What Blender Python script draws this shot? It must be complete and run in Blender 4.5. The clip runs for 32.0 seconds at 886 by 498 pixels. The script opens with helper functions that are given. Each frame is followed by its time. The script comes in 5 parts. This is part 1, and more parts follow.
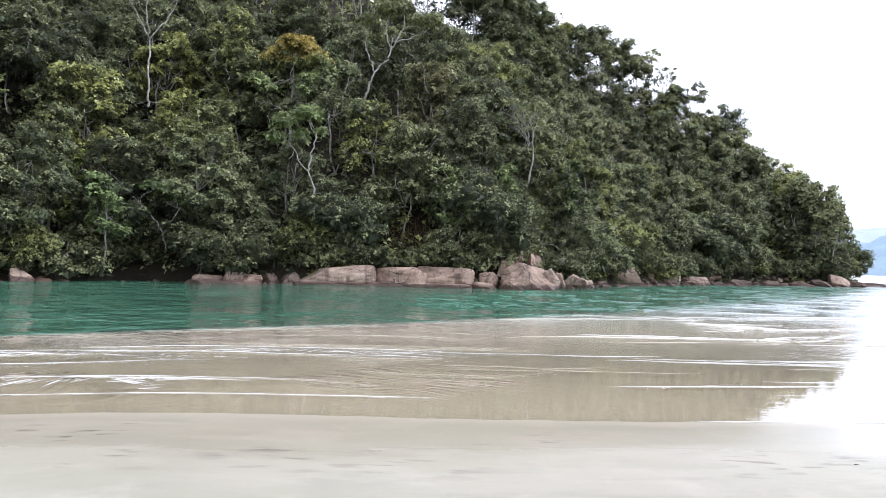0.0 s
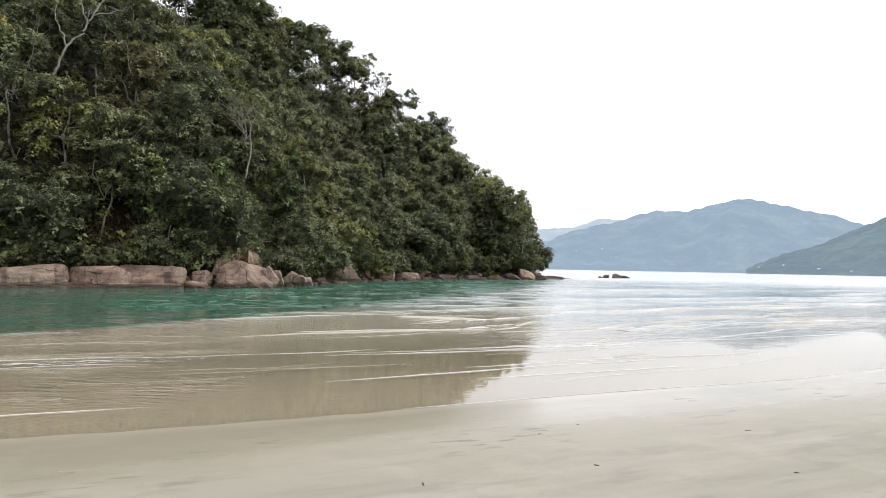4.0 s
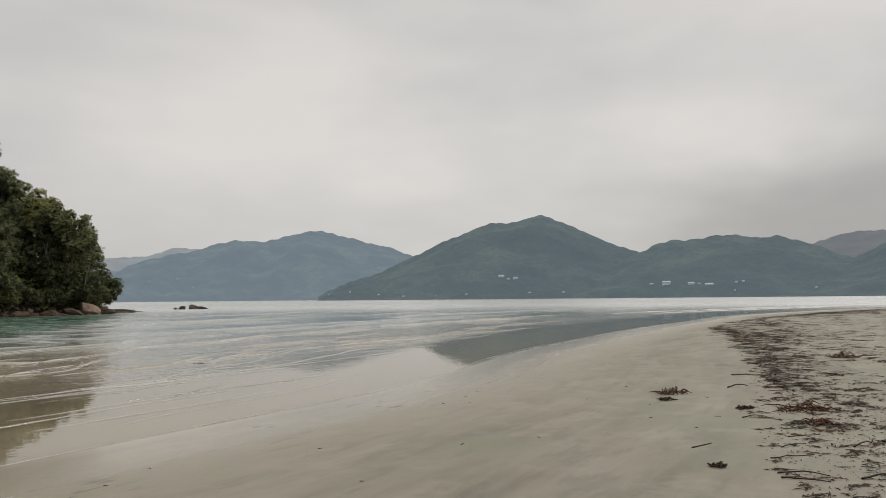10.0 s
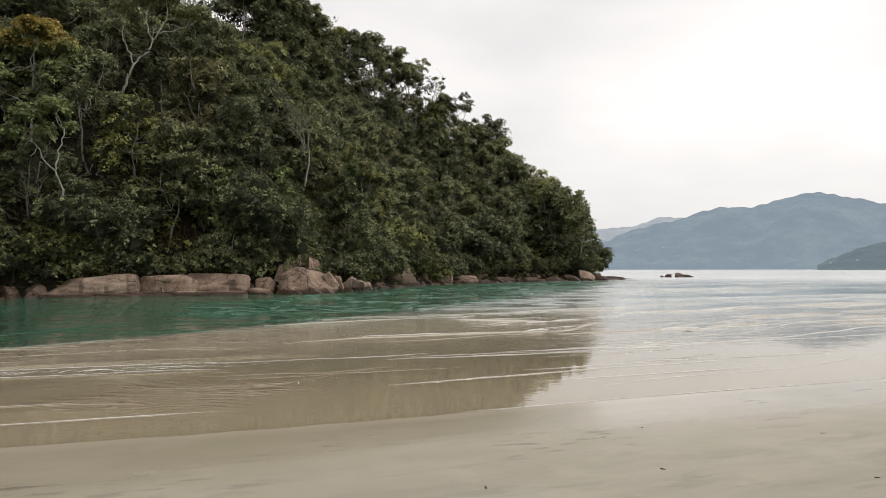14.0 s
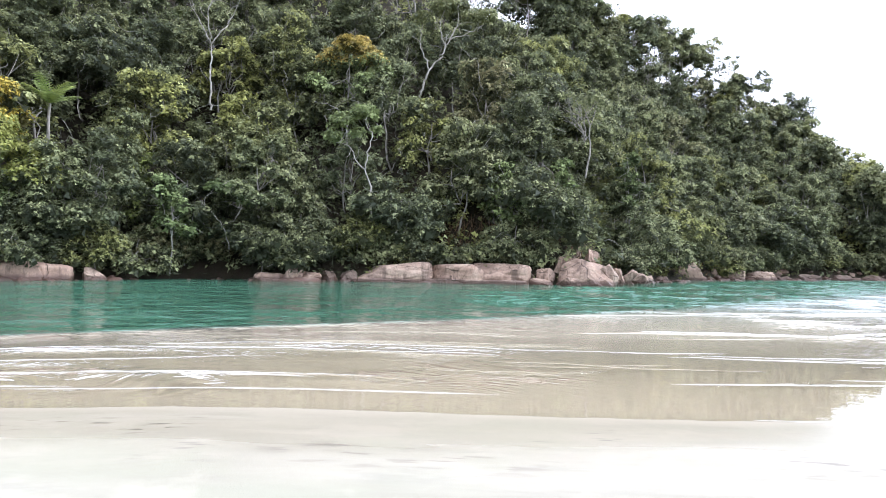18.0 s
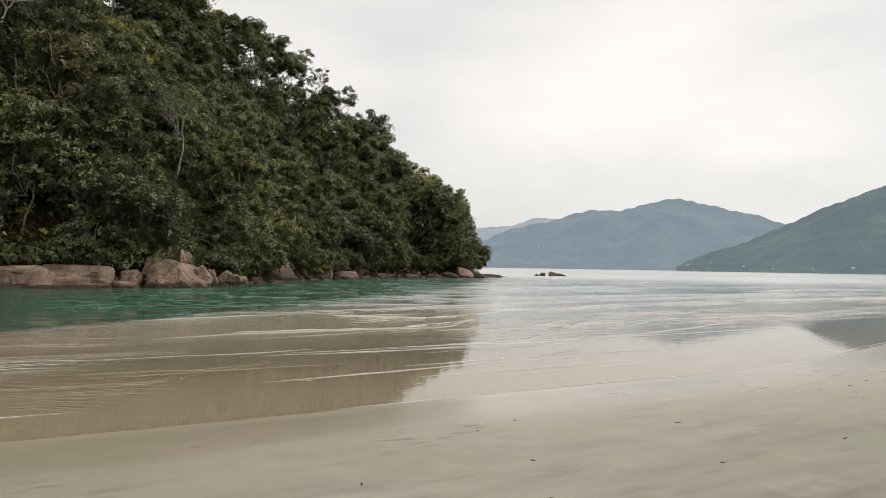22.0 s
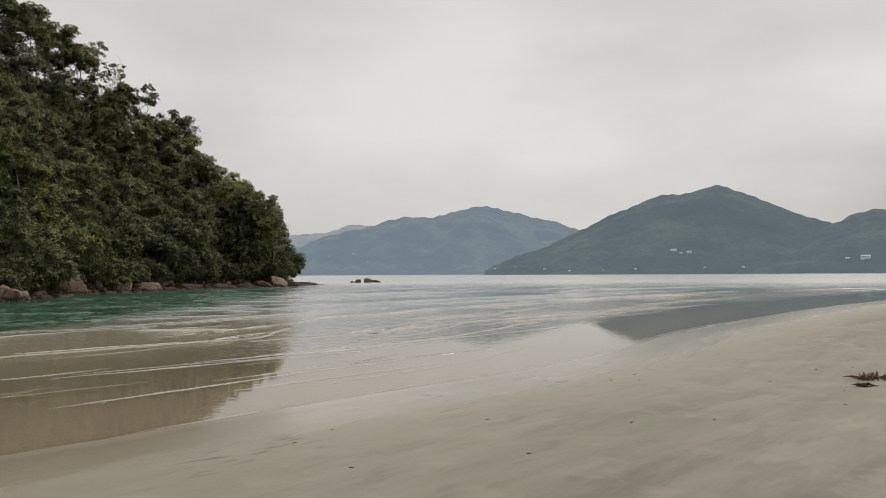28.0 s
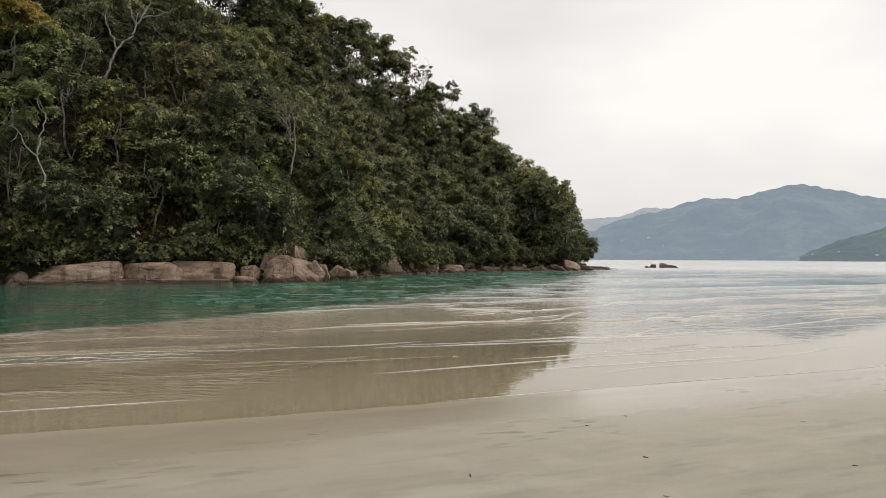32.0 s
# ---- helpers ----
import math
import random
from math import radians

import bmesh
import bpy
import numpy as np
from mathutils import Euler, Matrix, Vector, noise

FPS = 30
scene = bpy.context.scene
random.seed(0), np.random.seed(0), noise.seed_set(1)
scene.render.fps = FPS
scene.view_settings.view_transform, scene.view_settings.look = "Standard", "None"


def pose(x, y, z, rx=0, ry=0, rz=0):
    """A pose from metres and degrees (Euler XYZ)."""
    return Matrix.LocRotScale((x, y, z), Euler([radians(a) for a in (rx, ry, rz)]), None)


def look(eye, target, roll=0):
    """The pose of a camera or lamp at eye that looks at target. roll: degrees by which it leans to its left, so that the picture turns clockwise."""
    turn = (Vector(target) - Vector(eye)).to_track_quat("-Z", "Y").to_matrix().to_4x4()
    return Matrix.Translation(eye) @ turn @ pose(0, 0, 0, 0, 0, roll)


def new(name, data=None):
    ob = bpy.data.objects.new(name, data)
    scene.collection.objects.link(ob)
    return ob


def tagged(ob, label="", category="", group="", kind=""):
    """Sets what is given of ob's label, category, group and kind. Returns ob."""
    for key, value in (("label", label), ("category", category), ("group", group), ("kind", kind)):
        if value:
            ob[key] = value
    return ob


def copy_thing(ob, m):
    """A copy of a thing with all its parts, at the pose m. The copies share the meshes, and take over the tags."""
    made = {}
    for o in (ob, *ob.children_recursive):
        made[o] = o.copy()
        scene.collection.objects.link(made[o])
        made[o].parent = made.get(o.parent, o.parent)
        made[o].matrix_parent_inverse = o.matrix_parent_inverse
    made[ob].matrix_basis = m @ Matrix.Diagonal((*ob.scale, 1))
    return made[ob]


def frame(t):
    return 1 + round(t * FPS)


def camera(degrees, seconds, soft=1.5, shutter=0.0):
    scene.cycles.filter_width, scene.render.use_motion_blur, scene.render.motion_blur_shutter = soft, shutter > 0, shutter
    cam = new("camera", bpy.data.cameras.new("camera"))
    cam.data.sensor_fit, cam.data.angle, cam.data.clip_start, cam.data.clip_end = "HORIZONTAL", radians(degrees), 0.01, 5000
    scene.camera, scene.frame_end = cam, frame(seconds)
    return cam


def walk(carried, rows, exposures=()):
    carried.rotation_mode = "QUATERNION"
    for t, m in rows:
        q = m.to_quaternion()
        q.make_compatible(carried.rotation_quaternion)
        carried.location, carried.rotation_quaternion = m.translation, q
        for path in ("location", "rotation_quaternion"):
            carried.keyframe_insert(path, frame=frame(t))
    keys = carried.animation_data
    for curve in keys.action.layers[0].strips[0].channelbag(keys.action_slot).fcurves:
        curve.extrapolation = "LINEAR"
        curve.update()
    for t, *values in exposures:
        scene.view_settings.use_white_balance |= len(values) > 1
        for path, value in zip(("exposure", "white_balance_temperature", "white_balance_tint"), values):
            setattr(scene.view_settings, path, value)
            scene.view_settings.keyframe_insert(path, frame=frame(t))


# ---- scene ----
cam = camera(64.33, 32.0, soft=0.6)
EYE = 1.8
# seconds, heading (to the left), pitch, lean
TURNS = [
    (0, 52.28, 1.18, 1.51), (0.5, 56.87, 1.64, 1.26), (1, 61.65, 2.07, 0.12),
    (1.5, 67.11, 1.18, -0.41), (2, 70.79, 0.66, 0.31), (2.5, 65.99, 0.75, 1.57),
    (3, 54.45, 1.09, 1.57), (3.5, 41.65, 1.66, 1.01), (4, 29.71, 1.45, 1.04),
    (4.5, 21.02, 1.50, 0.88), (6.5, 0.80, 2.69, -0.04), (7, -1.33, 3.10, -0.09),
    (7.5, -3.12, 3.62, -0.08), (8, -3.97, 3.64, -0.03), (8.5, -5.41, 3.92, -0.44),
    (9, -7.65, 4.15, -0.21), (9.5, -7.03, 4.03, -0.33), (10, -3.64, 4.01, -0.53),
    (10.5, 1.51, 3.87, -0.91), (11, 7.49, 3.97, -1.29), (11.5, 15.69, 3.58, -0.59),
    (12, 22.86, 3.59, -0.47), (12.5, 27.81, 3.19, -0.07), (13, 31.03, 2.33, -0.32),
    (13.5, 32.75, 1.89, -0.19), (15.5, 40.59, 1.40, 0.31), (16, 43.03, 1.34, 0.78),
    (16.5, 45.75, 1.39, 0.77), (17, 48.46, 1.15, 1.32), (17.5, 52.42, 0.94, 1.08),
    (18, 56.84, 0.81, 1.05), (18.5, 60.02, 1.00, 1.47), (19, 62.86, 0.58, 1.47),
    (19.5, 64.34, 0.36, 1.89), (20, 61.73, 0.33, 2.47), (20.5, 54.72, 0.55, 3.00),
    (21, 42.02, 1.12, 2.36), (21.5, 30.69, 1.94, 0.96), (22, 24.72, 1.41, 0.87),
    (22.5, 22.83, 1.71, 1.05), (23, 20.21, 1.51, 0.57), (23.5, 15.85, 1.16, 0.27),
    (24, 10.66, 1.32, 0.73), (24.5, 4.73, 1.10, -0.11), (25, 3.17, 1.87, 0.45),
    (25.5, -0.33, 1.92, 0.67), (27.5, 3.82, 1.67, 0.03), (28, 9.77, 2.04, -0.31),
    (28.5, 14.86, 2.01, 0.08), (29, 19.04, 1.82, 0.07), (29.5, 22.24, 1.64, 0.56),
    (30, 24.80, 1.51, 0.65), (30.5, 26.67, 1.58, 0.71), (31, 29.14, 1.17, 0.12),
    (31.5, 30.47, 0.79, 0.59), (32, 33.25, 0.77, 0.23),
]


def gaze(yaw, pitch, lean):
    a, b = radians(yaw), radians(pitch)
    way = Vector((-math.sin(a) * math.cos(b), math.cos(a) * math.cos(b), math.sin(b)))
    return look((0, 0, EYE), Vector((0, 0, EYE)) + way, lean)


# seconds, stops, kelvin, tint
EXPOSURES = [(0, 1.60, 5450, 16), (0.5, 2.02, 5350, 16), (1, 2.42, 5200, 16), (2, 2.52, 5250, 15), (2.5, 2.5, 5270, 15), (3, 2.5, 5200, 15), (3.5, 1.75, 5650, 15), (4, 1.0, 6000, 12), (4.5, 0.4, 6400, 10),
             (6.5, -0.1, 6550, 11), (9, -0.1, 6550, 11), (11, -0.1, 6500, 10), (13, 0.32, 6500, 11), (15.5, 0.8, 6350, 13), (16.5, 1.12, 6200, 13), (17, 1.33, 5850, 14), (17.5, 1.75, 5550, 15),
             (19, 2.2, 5200, 16), (20.5, 2.15, 5250, 15), (21, 1.74, 5600, 13), (21.5, 1.1, 6150, 11), (22, 0.4, 6500, 11), (23, 0.14, 6550, 11), (25, 0.0, 6500, 11), (28, 0.0, 6500, 11), (30, 0.10, 6550, 11), (32, 0.42, 6550, 12)]
walk(cam, [(t, gaze(*turn)) for t, *turn in TURNS], EXPOSURES)

# ---- world and sun: an overcast sky ----
SUN_UP, SUN_ROUND = radians(46), radians(42)
world = bpy.data.worlds.new("overcast_sky")
scene.world = world
world.use_nodes = True
wn, wl = world.node_tree.nodes, world.node_tree.links
wn.clear()
sky = wn.new("ShaderNodeTexSky")
sky.sky_type, sky.sun_disc, sky.sun_elevation, sky.sun_rotation = "NISHITA", False, SUN_UP, SUN_ROUND
sky_dim = wn.new("ShaderNodeMix")
sky_dim.data_type = "RGBA"
coord = wn.new("ShaderNodeTexCoord")
stretch = wn.new("ShaderNodeMapping")
stretch.inputs["Scale"].default_value = (1.0, 1.0, 2.6)
cloud = wn.new("ShaderNodeTexNoise")
cloud.inputs["Scale"].default_value, cloud.inputs["Detail"].default_value, cloud.inputs["Roughness"].default_value = 1.7, 4.0, 0.48
ramp = wn.new("ShaderNodeValToRGB")
ramp.color_ramp.elements[0].position, ramp.color_ramp.elements[0].color = 0.30, (0.50, 0.497, 0.49, 1)
ramp.color_ramp.elements[1].position, ramp.color_ramp.elements[1].color = 0.70, (0.79, 0.765, 0.725, 1)
cloud_mix = sky_dim
cloud_mix.inputs[0].default_value = 0.93
scale_sky = wn.new("ShaderNodeVectorMath")
scale_sky.operation = "SCALE"
scale_sky.inputs["Scale"].default_value = 0.06
back = wn.new("ShaderNodeBackground")
back.inputs["Strength"].default_value = 1.0
out = wn.new("ShaderNodeOutputWorld")
wl.new(coord.outputs["Generated"], stretch.inputs["Vector"])
wl.new(stretch.outputs["Vector"], cloud.inputs["Vector"])
wl.new(cloud.outputs["Fac"], ramp.inputs["Fac"])
wl.new(sky.outputs["Color"], scale_sky.inputs[0])
wl.new(scale_sky.outputs["Vector"], cloud_mix.inputs[6])
side_way = wn.new("ShaderNodeSeparateXYZ")
eastward, lowness, bank = (wn.new("ShaderNodeMapRange") for _ in range(3))
for node, bounds in ((eastward, (0.05, 0.62, 0.0, 1.0)), (lowness, (0.34, 0.07, 0.0, 1.0)), (bank, (0.12, 0.85, 1.0, 0.66))):
    node.interpolation_type = "SMOOTHSTEP"
    for key, value in zip(("From Min", "From Max", "To Min", "To Max"), bounds):
        node.inputs[key].default_value = value
both, ragged = wn.new("ShaderNodeMath"), wn.new("ShaderNodeMath")
both.operation = ragged.operation = "MULTIPLY"
wisps = wn.new("ShaderNodeMapRange")
wisps.inputs["From Min"].default_value, wisps.inputs["From Max"].default_value, wisps.inputs["To Min"].default_value, wisps.inputs["To Max"].default_value = 0.3, 0.7, 1.5, 0.6
bank_shade = wn.new("ShaderNodeVectorMath")
bank_shade.operation = "SCALE"
wl.new(coord.outputs["Generated"], side_way.inputs[0])
wl.new(side_way.outputs["X"], eastward.inputs["Value"])
wl.new(side_way.outputs["Z"], lowness.inputs["Value"])
wl.new(cloud.outputs["Fac"], wisps.inputs["Value"])
wl.new(eastward.outputs["Result"], both.inputs[0])
wl.new(lowness.outputs["Result"], both.inputs[1])
wl.new(both.outputs["Value"], ragged.inputs[0])
wl.new(wisps.outputs["Result"], ragged.inputs[1])
wl.new(ragged.outputs["Value"], bank.inputs["Value"])
wl.new(ramp.outputs["Color"], bank_shade.inputs[0])
wl.new(bank.outputs["Result"], bank_shade.inputs["Scale"])
wl.new(bank_shade.outputs["Vector"], cloud_mix.inputs[7])
wl.new(cloud_mix.outputs[2], back.inputs["Color"])
wl.new(back.outputs["Background"], out.inputs["Surface"])

sun_data = bpy.data.lights.new("sun", "SUN")
sun_data.energy, sun_data.angle, sun_data.color = 1.05, radians(25), (1.0, 0.97, 0.92)
sun = new("sun", sun_data)
sun.matrix_world = look((0, 0, 60), Vector((0, 0, 60)) - Vector((math.sin(SUN_ROUND) * math.cos(SUN_UP), math.cos(SUN_ROUND) * math.cos(SUN_UP), math.sin(SUN_UP))))


# ---- materials ----
class Nodes:
    """A short way to write a node material."""

    def __init__(self, name):
        self.mat = bpy.data.materials.new(name)
        self.mat.use_nodes = True
        self.tree = self.mat.node_tree
        self.tree.nodes.clear()
        self.out = self.add("ShaderNodeOutputMaterial")

    def add(self, kind, ins=None, operation="", blend="", source="", smooth=False):
        n = self.tree.nodes.new(kind)
        if operation:
            n.operation = operation
        if blend:
            n.data_type, n.blend_type = "RGBA", blend
        if source:
            n.attribute_name = source
        if smooth:
            n.interpolation_type = "SMOOTHSTEP"
        for k, v in (ins or {}).items():
            self.put(n.inputs[k], v)
        return n

    def put(self, socket, v):
        if isinstance(v, bpy.types.NodeSocket):
            self.tree.links.new(v, socket)
        else:
            socket.default_value = (*v, 1) if isinstance(v, tuple) and len(v) == 3 and socket.type == "RGBA" else v

    def noise(self, vec, scale, detail=4.0, rough=0.55):
        return self.add("ShaderNodeTexNoise", {"Vector": vec, "Scale": scale, "Detail": detail, "Roughness": rough}).outputs["Fac"]

    def math(self, op, a, b=0.0):
        return self.add("ShaderNodeMath", {0: a, 1: b}, operation=op).outputs[0]

    def span(self, v, a, b, c=0.0, d=1.0):
        return self.add("ShaderNodeMapRange", {"Value": v, "From Min": a, "From Max": b, "To Min": c, "To Max": d}, smooth=True).outputs["Result"]

    def mix(self, f, a, b, blend="MIX"):
        n = self.add("ShaderNodeMix", blend=blend)
        self.put(n.inputs[0], f)
        self.put(n.inputs[6], a)
        self.put(n.inputs[7], b)
        return n.outputs[2]

    def ramp(self, f, *stops):
        n = self.add("ShaderNodeValToRGB", {"Fac": f})
        e = n.color_ramp.elements
        while len(e) < len(stops):
            e.new(0.5)
        for s, (p, c) in zip(e, stops):
            s.position, s.color = p, (*c, 1)
        return n.outputs["Color"]

    def scaled(self, vec, s):
        return self.add("ShaderNodeMapping", {"Vector": vec, "Scale": s}).outputs["Vector"]

    def bump(self, h, strength, dist=1.0, normal=None):
        n = self.add("ShaderNodeBump", {"Height": h, "Strength": strength, "Distance": dist})
        if normal is not None:
            self.put(n.inputs["Normal"], normal)
        return n.outputs["Normal"]

    def attr(self, name):
        return self.add("ShaderNodeAttribute", source=name).outputs["Fac"]

    def place(self):
        return self.add("ShaderNodeNewGeometry").outputs["Position"]

    def up(self):
        return self.add("ShaderNodeSeparateXYZ", {0: self.place()}).outputs["Z"]

    def bsdf(self, color, rough=0.6, normal=None, spec=0.4, **more):
        ins = {"Base Color": color, "Roughness": rough, "Specular IOR Level": spec}
        if normal is not None:
            ins["Normal"] = normal
        ins.update({k.replace("_", " "): v for k, v in more.items()})
        return self.add("ShaderNodeBsdfPrincipled", ins).outputs["BSDF"]

    def join(self, f, a, b):
        n = self.add("ShaderNodeMixShader")
        self.put(n.inputs[0], f)
        self.put(n.inputs[1], a)
        self.put(n.inputs[2], b)
        return n.outputs[0]

    def done(self, shader):
        self.put(self.out.inputs["Surface"], shader)
        return self.mat


def sand_material():
    n = Nodes("fine_pale_sand")
    p, q, s, z = n.place(), n.attr("off_shore"), n.attr("along_shore"), n.up()
    lane = n.add("ShaderNodeCombineXYZ", {0: n.math("MULTIPLY", q, 1.0), 1: n.math("MULTIPLY", s, 0.16), 2: 0.0}).outputs[0]
    streak = n.noise(lane, 1.1, 5.0, 0.6)
    fine = n.noise(p, 60.0, 4.0, 0.7)
    blotch = n.noise(p, 0.35, 4.0, 0.6)
    dry = n.ramp(streak, (0.30, (0.17, 0.16, 0.118)), (0.45, (0.292, 0.267, 0.205)), (0.55, (0.332, 0.303, 0.237)), (0.70, (0.395, 0.365, 0.296)))
    wisp = n.noise(n.scaled(lane, (1.0, 1.6, 1.0)), 3.2, 5.0, 0.62)
    dry = n.mix(n.span(wisp, 0.48, 0.66, 0.0, 0.75), dry, (0.235, 0.225, 0.175))
    dry = n.mix(n.span(blotch, 0.45, 0.62, 0.0, 0.6), dry, (0.268, 0.272, 0.188))
    dry = n.mix(n.span(n.noise(p, 1.3, 4.0, 0.6), 0.5, 0.66, 0.0, 0.45), dry, (0.415, 0.375, 0.297))
    dry = n.mix(n.span(fine, 0.3, 0.75, 0.0, 0.25), dry, (0.36, 0.32, 0.25))
    edge = n.math("ADD", z, n.math("MULTIPLY", n.math("SUBTRACT", streak, 0.5), 0.05))
    wet = n.span(edge, 0.015, 0.13, 1.0, 0.0)
    color = n.mix(n.math("MULTIPLY", wet, 0.62), dry, (0.41, 0.350, 0.255))
    # submerged sand is coloured lighter to make up for light lost in the water
    color = n.mix(n.span(z, 0.012, -0.012, 0.0, 0.75), color, (0.55, 0.475, 0.360))
    ripple = n.noise(n.scaled(lane, (3.0, 12.0, 1.0)), 1.6, 3.0)
    marks = n.noise(n.scaled(lane, (9.0, 14.0, 1.0)), 1.0, 2.0, 0.5)
    patchy = n.math("MULTIPLY", n.span(n.noise(p, 0.55, 2.0), 0.5, 0.62), n.math("MULTIPLY", n.span(q, 0.3, 0.9), n.span(q, 1.8, 2.8, 1.0, 0.0)))
    color = n.mix(n.math("MULTIPLY", n.span(marks, 0.56, 0.66), n.math("MULTIPLY", patchy, 0.85)), color, (0.16, 0.13, 0.10))
    h = n.math("ADD", n.math("MULTIPLY", fine, 0.006), n.math("MULTIPLY", ripple, 0.012))
    normal = n.bump(n.math("MULTIPLY", h, n.span(wet, 0.5, 1.0, 1.0, 0.12)), 0.8, 1.0)
    rough = n.add("ShaderNodeMapRange", {"Value": wet, "To Min": 0.75, "To Max": 0.16}).outputs["Result"]
    return n.done(n.bsdf(color, rough, normal, 0.45))


def water_material():
    n = Nodes("sea_water")
    p, q, s, depth, channel = n.place(), n.attr("off_shore"), n.attr("along_shore"), n.attr("depth"), n.attr("channel")
    bend = n.math("MULTIPLY", n.math("SUBTRACT", n.noise(p, 0.16, 2.0), 0.5), 9.0)
    lane = n.add("ShaderNodeCombineXYZ", {0: n.math("ADD", q, bend), 1: n.math("MULTIPLY", s, 0.17), 2: 0.0}).outputs[0]
    deep = n.span(depth, 0.02, 0.28)
    dist = n.add("ShaderNodeVectorMath", {0: p}, operation="LENGTH").outputs["Value"]
    far = n.span(dist, 60, 500)
    chop = n.math("SUBTRACT", n.noise(n.scaled(p, (0.8, 1.0, 1.0)), 1.6, 3.0, 0.6), 0.5)
    heave = n.math("SUBTRACT", n.noise(n.scaled(p, (0.75, 1.0, 1.0)), 0.5, 3.0, 0.55), 0.5)
    small = n.math("SUBTRACT", n.noise(p, 6.0, 2.0, 0.5), 0.5)
    roll = n.math("SUBTRACT", n.noise(n.scaled(lane, (0.9, 0.5, 1.0)), 1.0, 2.0, 0.5), 0.5)
    crest = n.math("SUBTRACT", n.math("POWER", n.noise(lane, 0.85, 2.0, 0.5), 6.0), 0.02)
    north = n.add("ShaderNodeSeparateXYZ", {0: p}).outputs["Y"]
    calm = n.span(depth, n.span(north, 4, 12, 0.035, 0.07), n.span(north, 4, 12, 0.11, 0.17))
    patch = n.span(n.noise(p, 0.09, 3.0), 0.35, 0.65, 0.4, 1.0)
    h = n.math("ADD", n.math("ADD", n.math("MULTIPLY", chop, n.span(channel, 0.0, 1.0, 0.035, 0.15)), n.math("MULTIPLY", n.math("MULTIPLY", heave, n.span(depth, 0.08, 0.4, 0.1, 1.0)), n.span(channel, 0.0, 1.0, 0.06, 0.9))), n.math("ADD", n.math("MULTIPLY", small, 0.028), n.math("ADD", n.math("MULTIPLY", crest, 0.22), n.math("MULTIPLY", roll, 0.03))))
    h = n.math("MULTIPLY", h, n.math("MULTIPLY", n.math("ADD", n.math("MULTIPLY", calm, 0.95), 0.05), patch))
    wash = n.math("MULTIPLY", n.math("MULTIPLY", n.span(n.noise(p, 0.22, 2.0), 0.42, 0.6), n.span(north, 5, 10, 1.0, 0.0)), n.span(depth, 0.01, 0.04))
    riffle = n.noise(n.scaled(lane, (5.5, 9.0, 1.0)), 1.0, 2.0, 0.5)
    h = n.math("ADD", h, n.math("MULTIPLY", n.math("MULTIPLY", riffle, wash), 0.09))
    normal = n.bump(h, 0.8, 1.0)
    body_color = n.mix(n.math("MULTIPLY", channel, n.span(depth, 0.17, 0.42)), n.mix(n.span(depth, 0.17, 0.36), (0.57, 0.49, 0.362), (0.33, 0.36, 0.325)), (0.051, 0.130, 0.081))
    body = n.add("ShaderNodeBsdfDiffuse", {"Color": body_color}).outputs[0]
    bed = n.add("ShaderNodeBsdfTransparent", {"Color": n.mix(n.span(depth, 0.0, 0.6), (0.97, 0.96, 0.92), (0.74, 0.86, 0.72))}).outputs[0]
    inside = n.join(n.math("MULTIPLY", deep, 0.93), bed, body)
    shine = n.add("ShaderNodeBsdfGlossy", {"Color": (1.0, 1.0, 1.0), "Roughness": n.math("MAXIMUM", n.math("MULTIPLY", n.span(depth, 0.12, 0.42, 0.02, 0.05), n.span(channel, 0.0, 1.0, 1.0, 0.35)), n.math("MULTIPLY", n.span(dist, 34, 170, 0.02, 0.24), n.span(channel, 0.0, 1.0, 1.0, 0.4))), "Normal": normal}).outputs[0]
    fres = n.add("ShaderNodeFresnel", {"IOR": 1.33, "Normal": normal}).outputs[0]
    fres = n.math("MULTIPLY", fres, n.span(dist, 40, 260, 1.0, 0.80))
    return n.done(n.join(fres, inside, shine))


CROWN_SHADE = (0.054, 0.068, 0.040)


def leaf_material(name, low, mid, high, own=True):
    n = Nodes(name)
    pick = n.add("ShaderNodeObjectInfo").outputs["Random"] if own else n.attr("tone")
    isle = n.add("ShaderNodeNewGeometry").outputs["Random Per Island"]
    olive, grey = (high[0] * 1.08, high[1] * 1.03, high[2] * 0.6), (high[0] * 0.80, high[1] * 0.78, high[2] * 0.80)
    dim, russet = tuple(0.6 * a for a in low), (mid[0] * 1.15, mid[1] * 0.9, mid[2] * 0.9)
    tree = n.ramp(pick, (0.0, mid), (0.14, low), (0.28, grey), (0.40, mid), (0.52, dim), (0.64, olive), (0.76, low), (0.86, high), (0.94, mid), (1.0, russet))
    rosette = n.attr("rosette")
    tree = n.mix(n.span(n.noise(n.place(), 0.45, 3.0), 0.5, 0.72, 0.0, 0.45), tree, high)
    # low tones darken; tone 0 on inner leaves is shade painted into the crowns
    color = n.mix(n.span(rosette, 0.45, 0.0, 0.0, 0.9), tree, tuple(0.35 * a for a in CROWN_SHADE))
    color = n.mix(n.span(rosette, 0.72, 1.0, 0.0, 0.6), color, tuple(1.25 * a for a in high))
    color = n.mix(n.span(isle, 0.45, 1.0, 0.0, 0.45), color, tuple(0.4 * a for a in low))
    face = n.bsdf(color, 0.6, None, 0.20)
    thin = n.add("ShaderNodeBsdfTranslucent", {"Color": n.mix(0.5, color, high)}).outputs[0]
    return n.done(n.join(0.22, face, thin))


